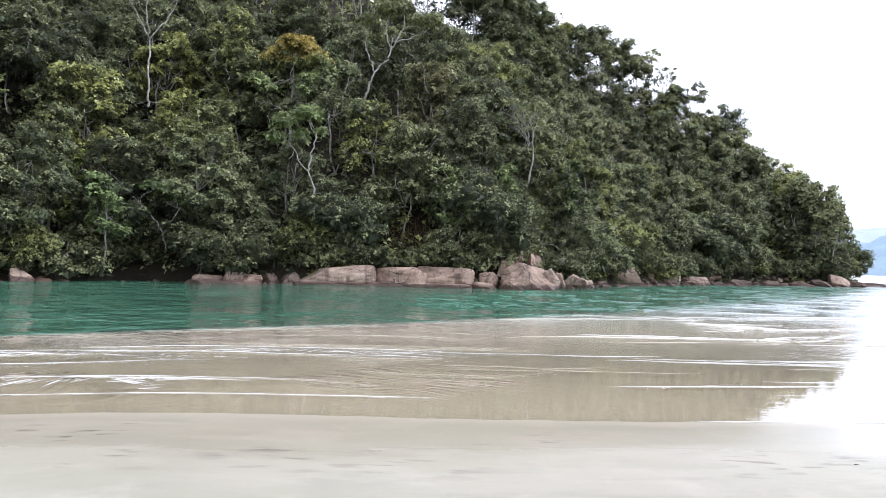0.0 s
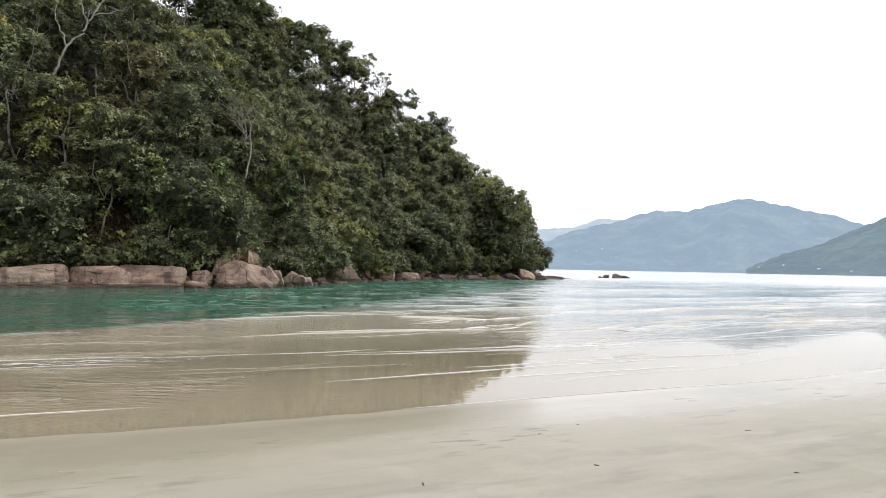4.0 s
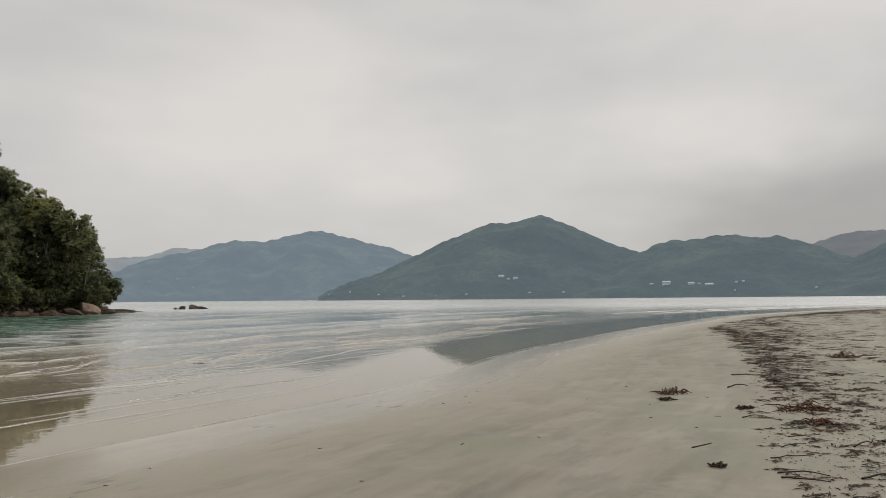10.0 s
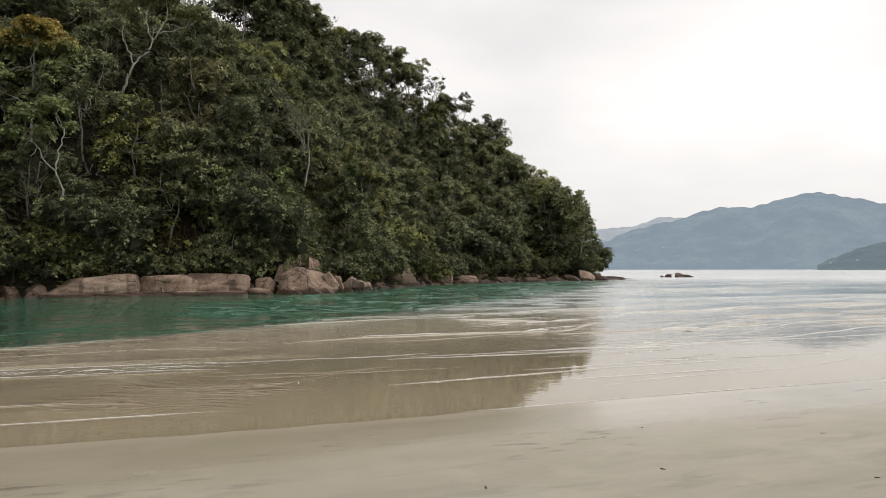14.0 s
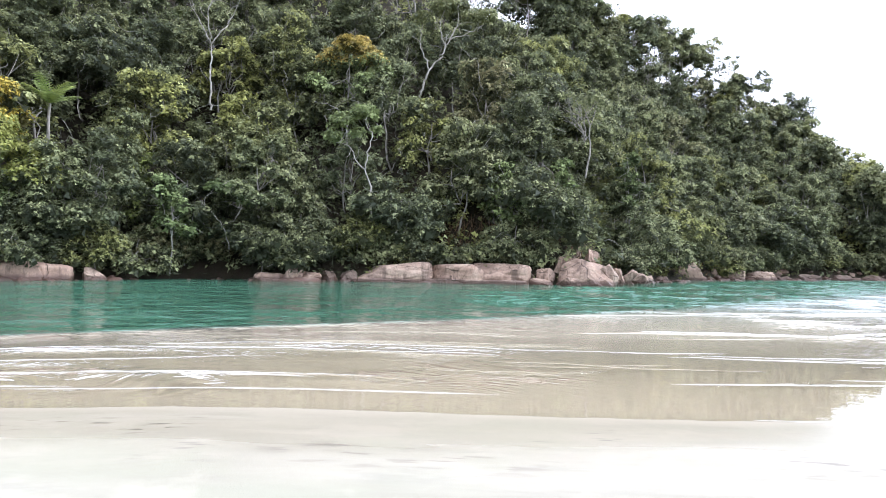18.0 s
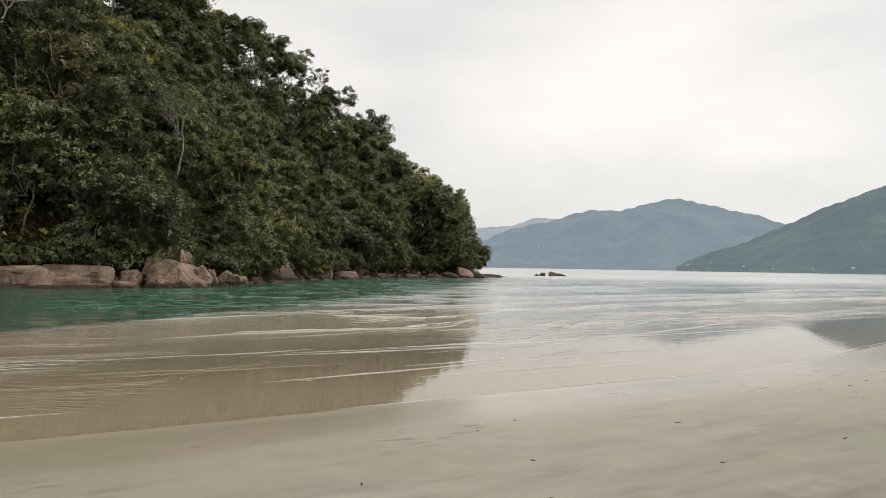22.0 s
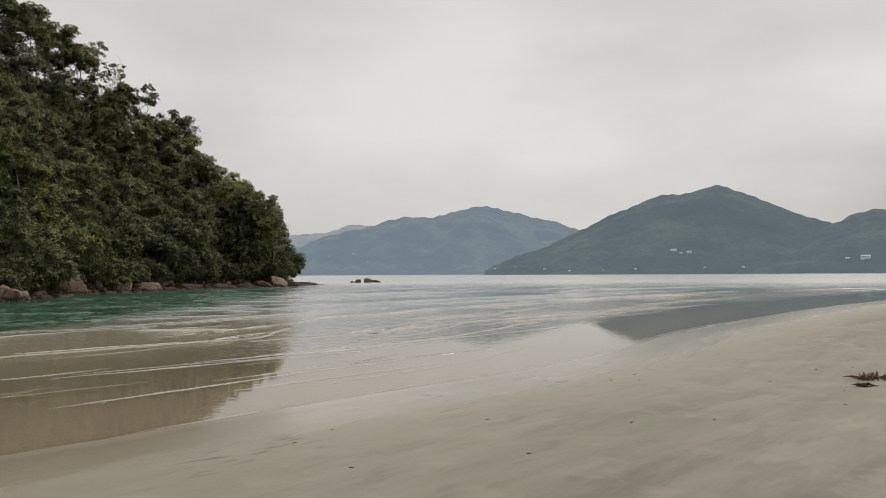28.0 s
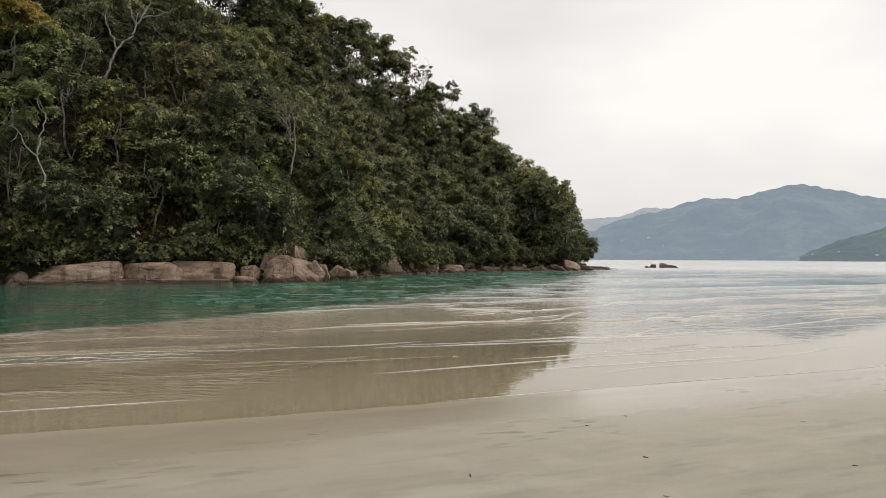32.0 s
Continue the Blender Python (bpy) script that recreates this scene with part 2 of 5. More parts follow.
def bark_material(name, a, b):
    n = Nodes(name)
    p = n.place()
    grain = n.noise(n.scaled(p, (4.0, 4.0, 0.9)), 1.5, 5.0, 0.65)
    color = n.ramp(grain, (0.3, a), (0.65, b))
    color = n.mix(n.span(n.noise(p, 0.8), 0.5, 0.75, 0.0, 0.6), color, (0.09, 0.085, 0.055))
    return n.done(n.bsdf(color, 0.85, n.bump(grain, 0.5, 0.05), 0.2))


def rock_material(name, k):
    n = Nodes(name)
    p, z = n.place(), n.up()
    pick = n.add("ShaderNodeObjectInfo").outputs["Random"]
    big, grain = n.noise(p, 0.8, 5.0, 0.6), n.noise(p, 7.0, 6.0, 0.7)
    vein = n.noise(n.scaled(p, (1.5, 1.5, 0.3)), 1.3, 5.0, 0.65)
    warp = n.add("ShaderNodeVectorMath", {0: p, 1: n.add("ShaderNodeTexNoise", {"Vector": p, "Scale": 0.8}).outputs["Color"]}, operation="ADD").outputs[0]
    cell = n.add("ShaderNodeTexVoronoi", {"Vector": n.scaled(warp, (0.42, 0.42, 0.6)), "Scale": 1.0})
    cell.feature = "DISTANCE_TO_EDGE"
    crack = n.math("MULTIPLY", n.span(cell.outputs["Distance"], 0.003, 0.016, 1.0, 0.0), n.span(n.noise(p, 0.7, 2.0), 0.38, 0.52))
    color = n.ramp(big, (0.3, (0.13 * k, 0.085 * k, 0.062 * k)), (0.5, (0.25 * k, 0.168 * k, 0.120 * k)), (0.7, (0.37 * k, 0.275 * k, 0.205 * k)))
    color = n.mix(n.math("MULTIPLY", pick, 0.4), color, (0.29 * k, 0.23 * k, 0.18 * k))
    color = n.mix(n.span(vein, 0.5, 0.66, 0.0, 0.8), color, (0.10, 0.068, 0.05))
    color = n.mix(n.span(grain, 0.4, 0.75, 0.0, 0.5), color, (0.12, 0.09, 0.07))
    color = n.mix(n.math("MULTIPLY", crack, 0.7), color, (0.035, 0.025, 0.02))
    tide = n.math("ADD", z, n.math("MULTIPLY", n.math("SUBTRACT", big, 0.5), 0.5))
    color = n.mix(n.span(tide, 0.18, 0.45, 0.9, 0.0), color, (0.075, 0.042, 0.03))
    h = n.math("SUBTRACT", n.math("ADD", n.math("ADD", n.math("MULTIPLY", big, 0.3), n.math("MULTIPLY", n.noise(p, 2.6, 5.0, 0.65), 0.22)), n.math("MULTIPLY", grain, 0.08)), n.math("MULTIPLY", crack, 0.12))
    return n.done(n.bsdf(color, n.span(tide, 0.1, 0.5, 0.35, 0.8), n.bump(h, 0.8, 0.7), 0.35))


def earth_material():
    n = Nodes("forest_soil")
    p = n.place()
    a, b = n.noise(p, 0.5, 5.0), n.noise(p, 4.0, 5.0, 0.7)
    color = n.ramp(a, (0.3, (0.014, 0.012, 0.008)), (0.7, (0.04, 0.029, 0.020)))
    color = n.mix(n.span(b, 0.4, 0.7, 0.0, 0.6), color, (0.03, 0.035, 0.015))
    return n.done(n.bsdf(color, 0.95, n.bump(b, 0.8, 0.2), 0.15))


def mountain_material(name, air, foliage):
    """A wooded ridge a kilometre and more away, its haze put in as an even glow."""
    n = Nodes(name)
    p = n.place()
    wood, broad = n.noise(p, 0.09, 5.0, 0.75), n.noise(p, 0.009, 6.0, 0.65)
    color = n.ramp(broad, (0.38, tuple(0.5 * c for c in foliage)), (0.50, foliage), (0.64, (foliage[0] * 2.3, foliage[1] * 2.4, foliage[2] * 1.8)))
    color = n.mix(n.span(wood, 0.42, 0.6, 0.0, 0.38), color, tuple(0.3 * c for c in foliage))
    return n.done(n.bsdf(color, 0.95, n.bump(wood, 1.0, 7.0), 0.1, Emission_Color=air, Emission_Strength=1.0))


def plain(name, color, rough=0.7, vary=0.25, scale=8.0, spec=0.3):
    n = Nodes(name)
    f = n.noise(n.place(), scale, 5.0, 0.65)
    c = n.mix(n.span(f, 0.35, 0.7, 0.0, 1.0), color, tuple(c * (1 - 2 * vary) for c in color))
    return n.done(n.bsdf(c, rough, n.bump(f, 0.3, 0.02), spec))


SAND, WATER, ROCK, EARTH = sand_material(), water_material(), rock_material("weathered_granite", 1.25), earth_material()
ROCK_DARK = rock_material("dark_reddish_granite", 0.48)
LOW, MID, HIGH = (0.062, 0.076, 0.044), (0.178, 0.198, 0.094), (0.335, 0.352, 0.165)
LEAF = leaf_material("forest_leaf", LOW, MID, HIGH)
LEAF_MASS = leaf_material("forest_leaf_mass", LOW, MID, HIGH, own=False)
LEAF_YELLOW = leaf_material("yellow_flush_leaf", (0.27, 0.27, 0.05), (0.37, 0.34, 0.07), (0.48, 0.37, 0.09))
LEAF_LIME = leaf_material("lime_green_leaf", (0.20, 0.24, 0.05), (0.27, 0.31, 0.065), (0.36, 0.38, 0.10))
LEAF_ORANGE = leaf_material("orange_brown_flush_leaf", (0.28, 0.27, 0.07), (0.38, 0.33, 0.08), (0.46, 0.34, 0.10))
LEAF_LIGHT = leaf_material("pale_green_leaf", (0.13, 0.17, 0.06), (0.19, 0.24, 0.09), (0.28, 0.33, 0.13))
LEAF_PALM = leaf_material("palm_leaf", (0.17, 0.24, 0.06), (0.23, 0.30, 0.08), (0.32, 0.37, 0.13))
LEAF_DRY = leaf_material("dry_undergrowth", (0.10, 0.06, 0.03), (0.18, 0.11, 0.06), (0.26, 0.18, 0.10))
BARK = bark_material("grey_bark", (0.13, 0.12, 0.10), (0.36, 0.33, 0.29))
BARK_PALE = bark_material("pale_bark", (0.17, 0.155, 0.13), (0.40, 0.375, 0.33))
FOAM = plain("sea_foam", (0.72, 0.71, 0.67), 0.6, 0.08, 20.0)
WEED = plain("dry_seaweed", (0.060, 0.040, 0.025), 0.9, 0.3, 30.0)
WEED_RED = plain("reddish_brown_weed", (0.13, 0.055, 0.026), 0.9, 0.3, 25.0)
WOOD_WET = plain("wet_driftwood", (0.045, 0.036, 0.028), 0.6, 0.3, 30.0)


# ---- mesh helpers ----
def mesh_of(name, verts, faces, material, smooth=False):
    me = bpy.data.meshes.new(name)
    me.from_pydata([tuple(v) for v in verts] if not isinstance(verts, np.ndarray) else verts.tolist(), [], faces if isinstance(faces, list) else faces.tolist())
    me.materials.append(material)
    if smooth:
        me.polygons.foreach_set("use_smooth", [True] * len(me.polygons))
    me.update()
    return me


def quads_mesh(name, v, f, material, smooth=False):
    """A mesh from arrays of places and of four corners a face."""
    me = bpy.data.meshes.new(name)
    me.vertices.add(len(v))
    me.vertices.foreach_set("co", np.ascontiguousarray(v, dtype=np.float32).ravel())
    me.loops.add(f.size)
    me.loops.foreach_set("vertex_index", np.ascontiguousarray(f, dtype=np.int32).ravel())
    me.polygons.add(len(f))
    me.polygons.foreach_set("loop_start", np.arange(0, f.size, f.shape[1], dtype=np.int32))
    if smooth:
        me.polygons.foreach_set("use_smooth", np.ones(len(f), dtype=bool))
    me.materials.append(material)
    me.update(calc_edges=True)
    return me


def set_attr(me, name, values):
    a = me.attributes.new(name, "FLOAT", "POINT")
    a.data.foreach_set("value", np.ascontiguousarray(values, dtype=np.float32))


def part(name, me, parent, label="", m=None):
    ob = new(name, me)
    ob.parent = parent
    if m is not None:
        ob.matrix_basis = m
    return tagged(ob, label) if label else ob


def thing(name, place, label, category, group="", kind=""):
    ob = new(name)
    ob.empty_display_size = 0.2
    ob.matrix_basis = place if isinstance(place, Matrix) else Matrix.Translation(place)
    return tagged(ob, label, category, group, kind)


def curve_points(points, step):
    """A smooth line through the points, at even steps."""
    p = np.array(points, float)
    p = np.vstack([2 * p[0] - p[1], p, 2 * p[-1] - p[-2]])
    done = []
    for a, b, c, d in zip(p[:-3], p[1:-2], p[2:-1], p[3:]):
        k = max(2, min(60, int(np.linalg.norm(c - b) / step)))
        u = np.linspace(0, 1, k, endpoint=False)[:, None]
        done.append(0.5 * (2 * b + (c - a) * u + (2 * a - 5 * b + 4 * c - d) * u**2 + (3 * b - a - 3 * c + d) * u**3))
    return np.vstack(done + [p[-2:-1]])


def line_distance(x, y, line):
    """The distance from places to a line, and how far along it."""
    best, along, run = np.full(x.shape, 1e9), np.zeros(x.shape), 0.0
    for (ax, ay), (bx, by) in zip(line[:-1], line[1:]):
        ux, uy = bx - ax, by - ay
        length = math.hypot(ux, uy)
        t = np.clip(((x - ax) * ux + (y - ay) * uy) / (length**2 + 1e-9), 0, 1)
        d = np.hypot(x - ax - t * ux, y - ay - t * uy)
        near = d < best
        best, along = np.where(near, d, best), np.where(near, run + t * length, along)
        run += length
    return best, along


def inside(x, y, poly):
    odd = np.zeros(x.shape, bool)
    for (ax, ay), (bx, by) in zip(poly, np.roll(poly, -1, 0)):
        if ay != by:
            odd ^= ((ay > y) != (by > y)) & (x < (bx - ax) * (y - ay) / (by - ay) + ax)
    return odd


def ease(v, a, b):
    t = np.clip((v - a) / (b - a), 0, 1)
    return t * t * (3 - 2 * t)


def wavy(x, y, seed, scale):
    """A cheap smooth wander between -1 and 1."""
    r = np.random.RandomState(seed)
    total = 0
    for k in range(5):
        a, b, c = r.uniform(0, 6.28), r.uniform(0, 6.28), scale * 1.7**k
        total = total + np.sin((x * math.cos(a) + y * math.sin(a)) / c + b) * 1.4**k
    return total / 10.9


def graded(step, grow, reach, centre=0.0):
    one = [0.0]
    while one[-1] < reach:
        one.append(one[-1] + step)
        step *= grow
    one = np.array(one)
    return np.r_[-one[:0:-1], one] + centre


def sheet(xs, ys):
    x, y = np.meshgrid(xs, ys)
    n, m = x.shape
    i = np.arange(n * m).reshape(n, m)
    f = np.stack([i[:-1, :-1], i[:-1, 1:], i[1:, 1:], i[1:, :-1]], -1).reshape(-1, 4)
    return x.ravel(), y.ravel(), f


# ---- the plan: waterline, channel, headland ----
SHORE = curve_points([(-13, -260), (-12.5, -60), (-11.6, -15), (-10.4, -3), (-9.2, 0.8), (-8.0, 3.0), (-6.4, 5.1), (-4.95, 7.2), (-3.6, 9.3), (-2.2, 11.3),
                      (-0.6, 13.6), (1.4, 17.6), (3.6, 22.6), (7.6, 29.4), (12.5, 37.5), (20, 48.5), (33, 66), (59, 88), (90, 107), (200, 165), (520, 330), (1000, 560)], 2.0)
SAND_SIDE = np.vstack([SHORE, [(6000, 3000), (6000, -6000), (-13, -6000)]])
HILL_SHORE = curve_points([(-60, -300), (-54, -90), (-50, -30), (-48.5, -4), (-50, 4), (-53, 13), (-48.5, 18.5), (-46.5, 24), (-41.5, 33), (-38.5, 38.5), (-42, 49), (-46.5, 62),
                           (-49, 78), (-48.5, 92), (-45, 104), (-44.5, 112), (-50, 124), (-66, 142), (-100, 170), (-180, 200), (-400, 180)], 2.0)
HILL_SIDE = np.vstack([HILL_SHORE, [(-900, 100), (-900, -900), (-60, -900)]])


def shore_off(x, y):
    d, s = line_distance(x, y, SHORE)
    return np.where(inside(x, y, SAND_SIDE), d, -d), s


def hill_depth(x, y):
    d, s = line_distance(x, y, HILL_SHORE)
    return np.where(inside(x, y, HILL_SIDE), d, -d)


def brink_side(x, y):
    """How far a place lies on the channel's side of the sandbank's edge."""
    edge = np.interp(y, [-300, 5, 12, 20, 30, 48, 80, 130, 200], [-17.5, -17.0, -16.7, -17.8, -19.5, -23, -32, -44, -70])
    return edge + wavy(x, y, 8, 2.5) * 0.9 - x


def ground_height(x, y, q):
    up = np.clip(q, 0, 6) * 0.030 + np.clip(q - 6, 0, 60) * 0.010 + np.clip(q - 66, 0, 200) * 0.01
    up = up + wavy(x, y, 3, 0.9) * 0.012 * ease(q, 0.3, 4) + wavy(x, y, 5, 3.0) * 0.02 * ease(q, 2, 12)
    d = np.clip(-q, 0, None)
    down = -0.020 * np.clip(d, 0, 9) - 0.012 * np.clip(d - 9, 0, 30) - 0.02 * np.clip(d - 39, 0, 100)
    down = down - 2.2 * ease(brink_side(x, y), -0.5, 6) * ease(d, 2, 6)
    return np.where(q > 0, up, down + wavy(x, y, 9, 0.8) * 0.006 * ease(d, 0, 3))


def hill_height(x, y, d):
    slope = 0.97 * (1 - 0.13 * ease(y, 80, 115))
    h = 0.9 * np.clip(d, 0, 1.5) + slope * np.clip(d - 1.5, 0, 42) + 0.35 * np.clip(d - 43.5, 0, 60)
    return -0.8 + h + wavy(x, y, 12, 5.0) * np.clip(d * 0.12, 0, 2.0)


def build_ground():
    x, y, f = sheet(graded(0.3, 1.042, 4200), graded(0.3, 1.042, 4200, 8.0))
    q, s = shore_off(x, y)
    me = quads_mesh("ground", np.stack([x, y, ground_height(x, y, q)], 1), f, SAND, True)
    set_attr(me, "off_shore", q)
    set_attr(me, "along_shore", s)
    tagged(new("ground", me), "pale fine beach sand, wet and shining towards the water", "beach", kind="structure")

    xs, ys = graded(0.4, 1.04, 4000, -8.0), graded(0.4, 1.04, 4000, 12.0)
    x, y, f = sheet(xs, ys)
    q, s = shore_off(x, y)
    keep = (q < 25)[f].any(1)
    me = quads_mesh("water", np.stack([x, y, 0 * x], 1), f[keep], WATER, True)
    set_attr(me, "off_shore", q)
    set_attr(me, "along_shore", s)
    set_attr(me, "channel", ease(brink_side(x, y), -2.5, 0.5) * ease(np.hypot(x, y), 150, 75))
    set_attr(me, "depth", np.clip(-ground_height(x, y, q), 0, 6))
    tagged(new("water", me), "shallow rippled bay water, emerald green in the channel", "sea", kind="structure")

    x, y, f = sheet(np.arange(-260, -34, 1.6), np.arange(-120, 205, 1.6))
    d = hill_depth(x, y)
    keep = (d > -2.5)[f].all(1)
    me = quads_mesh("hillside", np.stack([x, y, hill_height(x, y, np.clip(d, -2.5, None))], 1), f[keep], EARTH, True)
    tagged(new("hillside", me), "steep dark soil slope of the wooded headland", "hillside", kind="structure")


build_ground()


# ---- far ridges ----
def ridge(name, label, shore, crest, profile, material, seed, rough=1.0):
    """A range between two distances; profile: heading in degrees to the left and the crest's rise in degrees."""
    p = np.array(profile)
    p = p[np.argsort(p[:, 0])]
    az = np.linspace(p[0, 0], p[-1, 0], max(60, int((p[-1, 0] - p[0, 0]) / 0.06)))
    rise = np.interp(az, p[:, 0], p[:, 1])
    k = np.hanning(15) / np.hanning(15).sum()
    rise = np.convolve(np.pad(rise, 7, mode="edge"), k, "valid")
    v = np.r_[np.linspace(0, 1, 34), 1.12, 1.4]
    a, w = np.meshgrid(np.radians(az), v)
    far = shore + (crest - shore) * w
    top = np.tan(np.radians(rise))[None, :] * crest + EYE
    fall = np.where(w <= 1, 0.55 * np.sin(w * math.pi / 2) + 0.45 * w**1.5, 1 - (w - 1) * 1.1)
    x, y = -np.sin(a) * far, np.cos(a) * far
    gully = (wavy(x, y, seed, 14.0) * 0.13 + wavy(x, y, seed + 5, 38.0) * 0.10) * np.sin(np.clip(w, 0, 1) * math.pi)
    tree = (wavy(x, y, seed + 1, 2.2) + wavy(x, y, seed + 2, 3.1)) * 4.4 * rough
    z = top * (fall + gully) + tree * ease(w, 0.0, 0.05)
    n, m = x.shape
    i = np.arange(n * m).reshape(n, m)
    f = np.stack([i[:-1, :-1], i[1:, :-1], i[1:, 1:], i[:-1, 1:]], -1).reshape(-1, 4)
    me = quads_mesh(name, np.stack([x.ravel(), y.ravel(), z.ravel() - 1.0 * (w.ravel() == 0)], 1), f, material, True)
    tagged(new(name, me), label, "mountain", kind="structure")
    return az, far[:, 0], z


# emission colours that stand for the haze in front of each range
HAZE_GLOW_NEAR, HAZE_GLOW_MID, HAZE_GLOW_FAR, HAZE_GLOW_LAST = (0.092, 0.121, 0.140), (0.156, 0.197, 0.233), (0.26, 0.285, 0.31), (0.160, 0.175, 0.190)
M_NEAR = mountain_material("near_ridge_forest", HAZE_GLOW_NEAR, (0.028, 0.037, 0.027))
M_MID = mountain_material("mid_ridge_forest", HAZE_GLOW_MID, (0.025, 0.032, 0.028))
M_FAR = mountain_material("far_ridge_forest", HAZE_GLOW_FAR, (0.04, 0.05, 0.045))
M_LAST = mountain_material("last_ridge_forest", HAZE_GLOW_LAST, (0.015, 0.018, 0.018))
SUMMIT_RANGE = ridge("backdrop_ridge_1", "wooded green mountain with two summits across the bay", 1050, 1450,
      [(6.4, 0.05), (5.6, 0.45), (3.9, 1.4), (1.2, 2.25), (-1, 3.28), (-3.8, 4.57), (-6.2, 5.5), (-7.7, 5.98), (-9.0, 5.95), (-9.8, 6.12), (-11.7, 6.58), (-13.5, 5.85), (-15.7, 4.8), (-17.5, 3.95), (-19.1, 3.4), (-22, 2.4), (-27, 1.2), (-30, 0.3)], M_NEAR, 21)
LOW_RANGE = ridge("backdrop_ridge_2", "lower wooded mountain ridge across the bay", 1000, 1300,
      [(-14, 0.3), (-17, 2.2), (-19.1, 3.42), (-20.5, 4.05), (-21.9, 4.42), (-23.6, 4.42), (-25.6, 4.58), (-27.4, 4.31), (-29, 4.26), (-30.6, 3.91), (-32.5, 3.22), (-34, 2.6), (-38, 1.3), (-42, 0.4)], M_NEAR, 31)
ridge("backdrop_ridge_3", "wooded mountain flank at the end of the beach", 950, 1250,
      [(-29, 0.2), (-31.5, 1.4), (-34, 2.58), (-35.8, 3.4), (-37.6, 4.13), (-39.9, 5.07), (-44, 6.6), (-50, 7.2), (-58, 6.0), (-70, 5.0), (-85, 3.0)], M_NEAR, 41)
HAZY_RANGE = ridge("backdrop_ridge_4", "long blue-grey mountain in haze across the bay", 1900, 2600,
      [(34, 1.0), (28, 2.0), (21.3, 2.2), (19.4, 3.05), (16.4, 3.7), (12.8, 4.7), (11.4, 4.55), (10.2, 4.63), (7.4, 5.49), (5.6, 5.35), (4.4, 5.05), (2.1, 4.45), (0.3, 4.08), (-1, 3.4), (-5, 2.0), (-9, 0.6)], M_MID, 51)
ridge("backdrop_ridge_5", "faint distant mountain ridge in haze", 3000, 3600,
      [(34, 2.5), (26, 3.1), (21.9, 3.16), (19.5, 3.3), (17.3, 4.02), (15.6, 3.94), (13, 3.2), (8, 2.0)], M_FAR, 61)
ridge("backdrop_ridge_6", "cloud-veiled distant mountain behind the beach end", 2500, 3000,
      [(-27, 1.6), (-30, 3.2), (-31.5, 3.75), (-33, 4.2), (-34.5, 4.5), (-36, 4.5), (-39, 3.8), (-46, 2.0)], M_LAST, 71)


# ---- trees ----
def tubes(runs, sides=6):
    """Tapered tubes along runs of (place, radius)."""
    v, f = [], []
    for run in runs:
        base = len(v)
        pts = [Vector(p) for p, _ in run]
        for k, (p, r) in enumerate(run):
            way = (pts[min(k + 1, len(run) - 1)] - pts[max(k - 1, 0)]).normalized()
            side = way.cross(Vector((0.31, 0.95, 0.05))).normalized()
            other = way.cross(side)
            for j in range(sides):
                a = 2 * math.pi * j / sides
                v.append(pts[k] + (side * math.cos(a) + other * math.sin(a)) * r)
        for k in range(len(run) - 1):
            for j in range(sides):
                a, b = base + k * sides + j, base + k * sides + (j + 1) % sides
                f.append((a, b, b + sides, a + sides))
    return v, f


def limb(rng, a, b, r0, r1, bend=0.15, n=6):
    a, b = np.array(a, float), np.array(b, float)
    off = rng.normal(0, bend * np.linalg.norm(b - a), 3)
    kink = rng.normal(0, 0.2 * bend * np.linalg.norm(b - a), (n, 3))
    kink[0] = kink[-1] = 0
    return [(tuple(a + (b - a) * t + off * math.sin(t * math.pi) + k), r0 + (r1 - r0) * t) for t, k in zip(np.linspace(0, 1, n), kink)]


BUNCH = 7


def leaves(rng, centres, radii, count, size, droop=0.22, flat=0.75):
    """Rosettes of seven leaves at the twig ends, spread over the shells of several lobes."""
    n = max(1, count // BUNCH)
    pick = rng.choice(len(centres), n, p=(radii**2) / (radii**2).sum())
    d = rng.normal(0, 1, (n, 3))
    d /= np.linalg.norm(d, axis=1)[:, None]
    d[:, 2] = np.where(d[:, 2] < -0.2, -d[:, 2], d[:, 2])
    depth = 1 - np.abs(rng.normal(0, 0.17, n))
    c = centres[pick] + d * (radii[pick] * np.clip(depth, 0.15, 1.15))[:, None] * np.array([1, 1, flat])
    axis = d * 0.8 + rng.normal(0, 0.3, (n, 3)) + np.array([0, 0, 0.6])
    axis /= np.linalg.norm(axis, axis=1)[:, None]
    one = np.cross(axis, rng.normal(0, 1, (n, 3)))
    one /= np.linalg.norm(one, axis=1)[:, None]
    two = np.cross(axis, one)
    c, axis, one, two = (np.repeat(a, BUNCH, 0) for a in (c, axis, one, two))
    m = n * BUNCH
    a = (np.tile(np.arange(BUNCH), n) * 2.4 + rng.normal(0, 0.4, m))[:, None]
    way = one * np.cos(a) + two * np.sin(a) + axis * rng.uniform(-0.3, 0.3, m)[:, None]
    way[:, 2] -= droop
    way /= np.linalg.norm(way, axis=1)[:, None]
    side = np.cross(axis + rng.normal(0, 0.45, (m, 3)), way)
    side /= np.linalg.norm(side, axis=1)[:, None]
    long = (size * rng.uniform(0.75, 1.5, m))[:, None]
    wide = long * rng.uniform(0.34, 0.52, m)[:, None]
    p = c + way * long * rng.uniform(-0.3, 1.0, m)[:, None] + axis * long * rng.uniform(-0.6, 0.6, m)[:, None]
    v = np.stack([p + side * wide, p - side * wide, p + way * long], 1)
    return v.reshape(-1, 3)


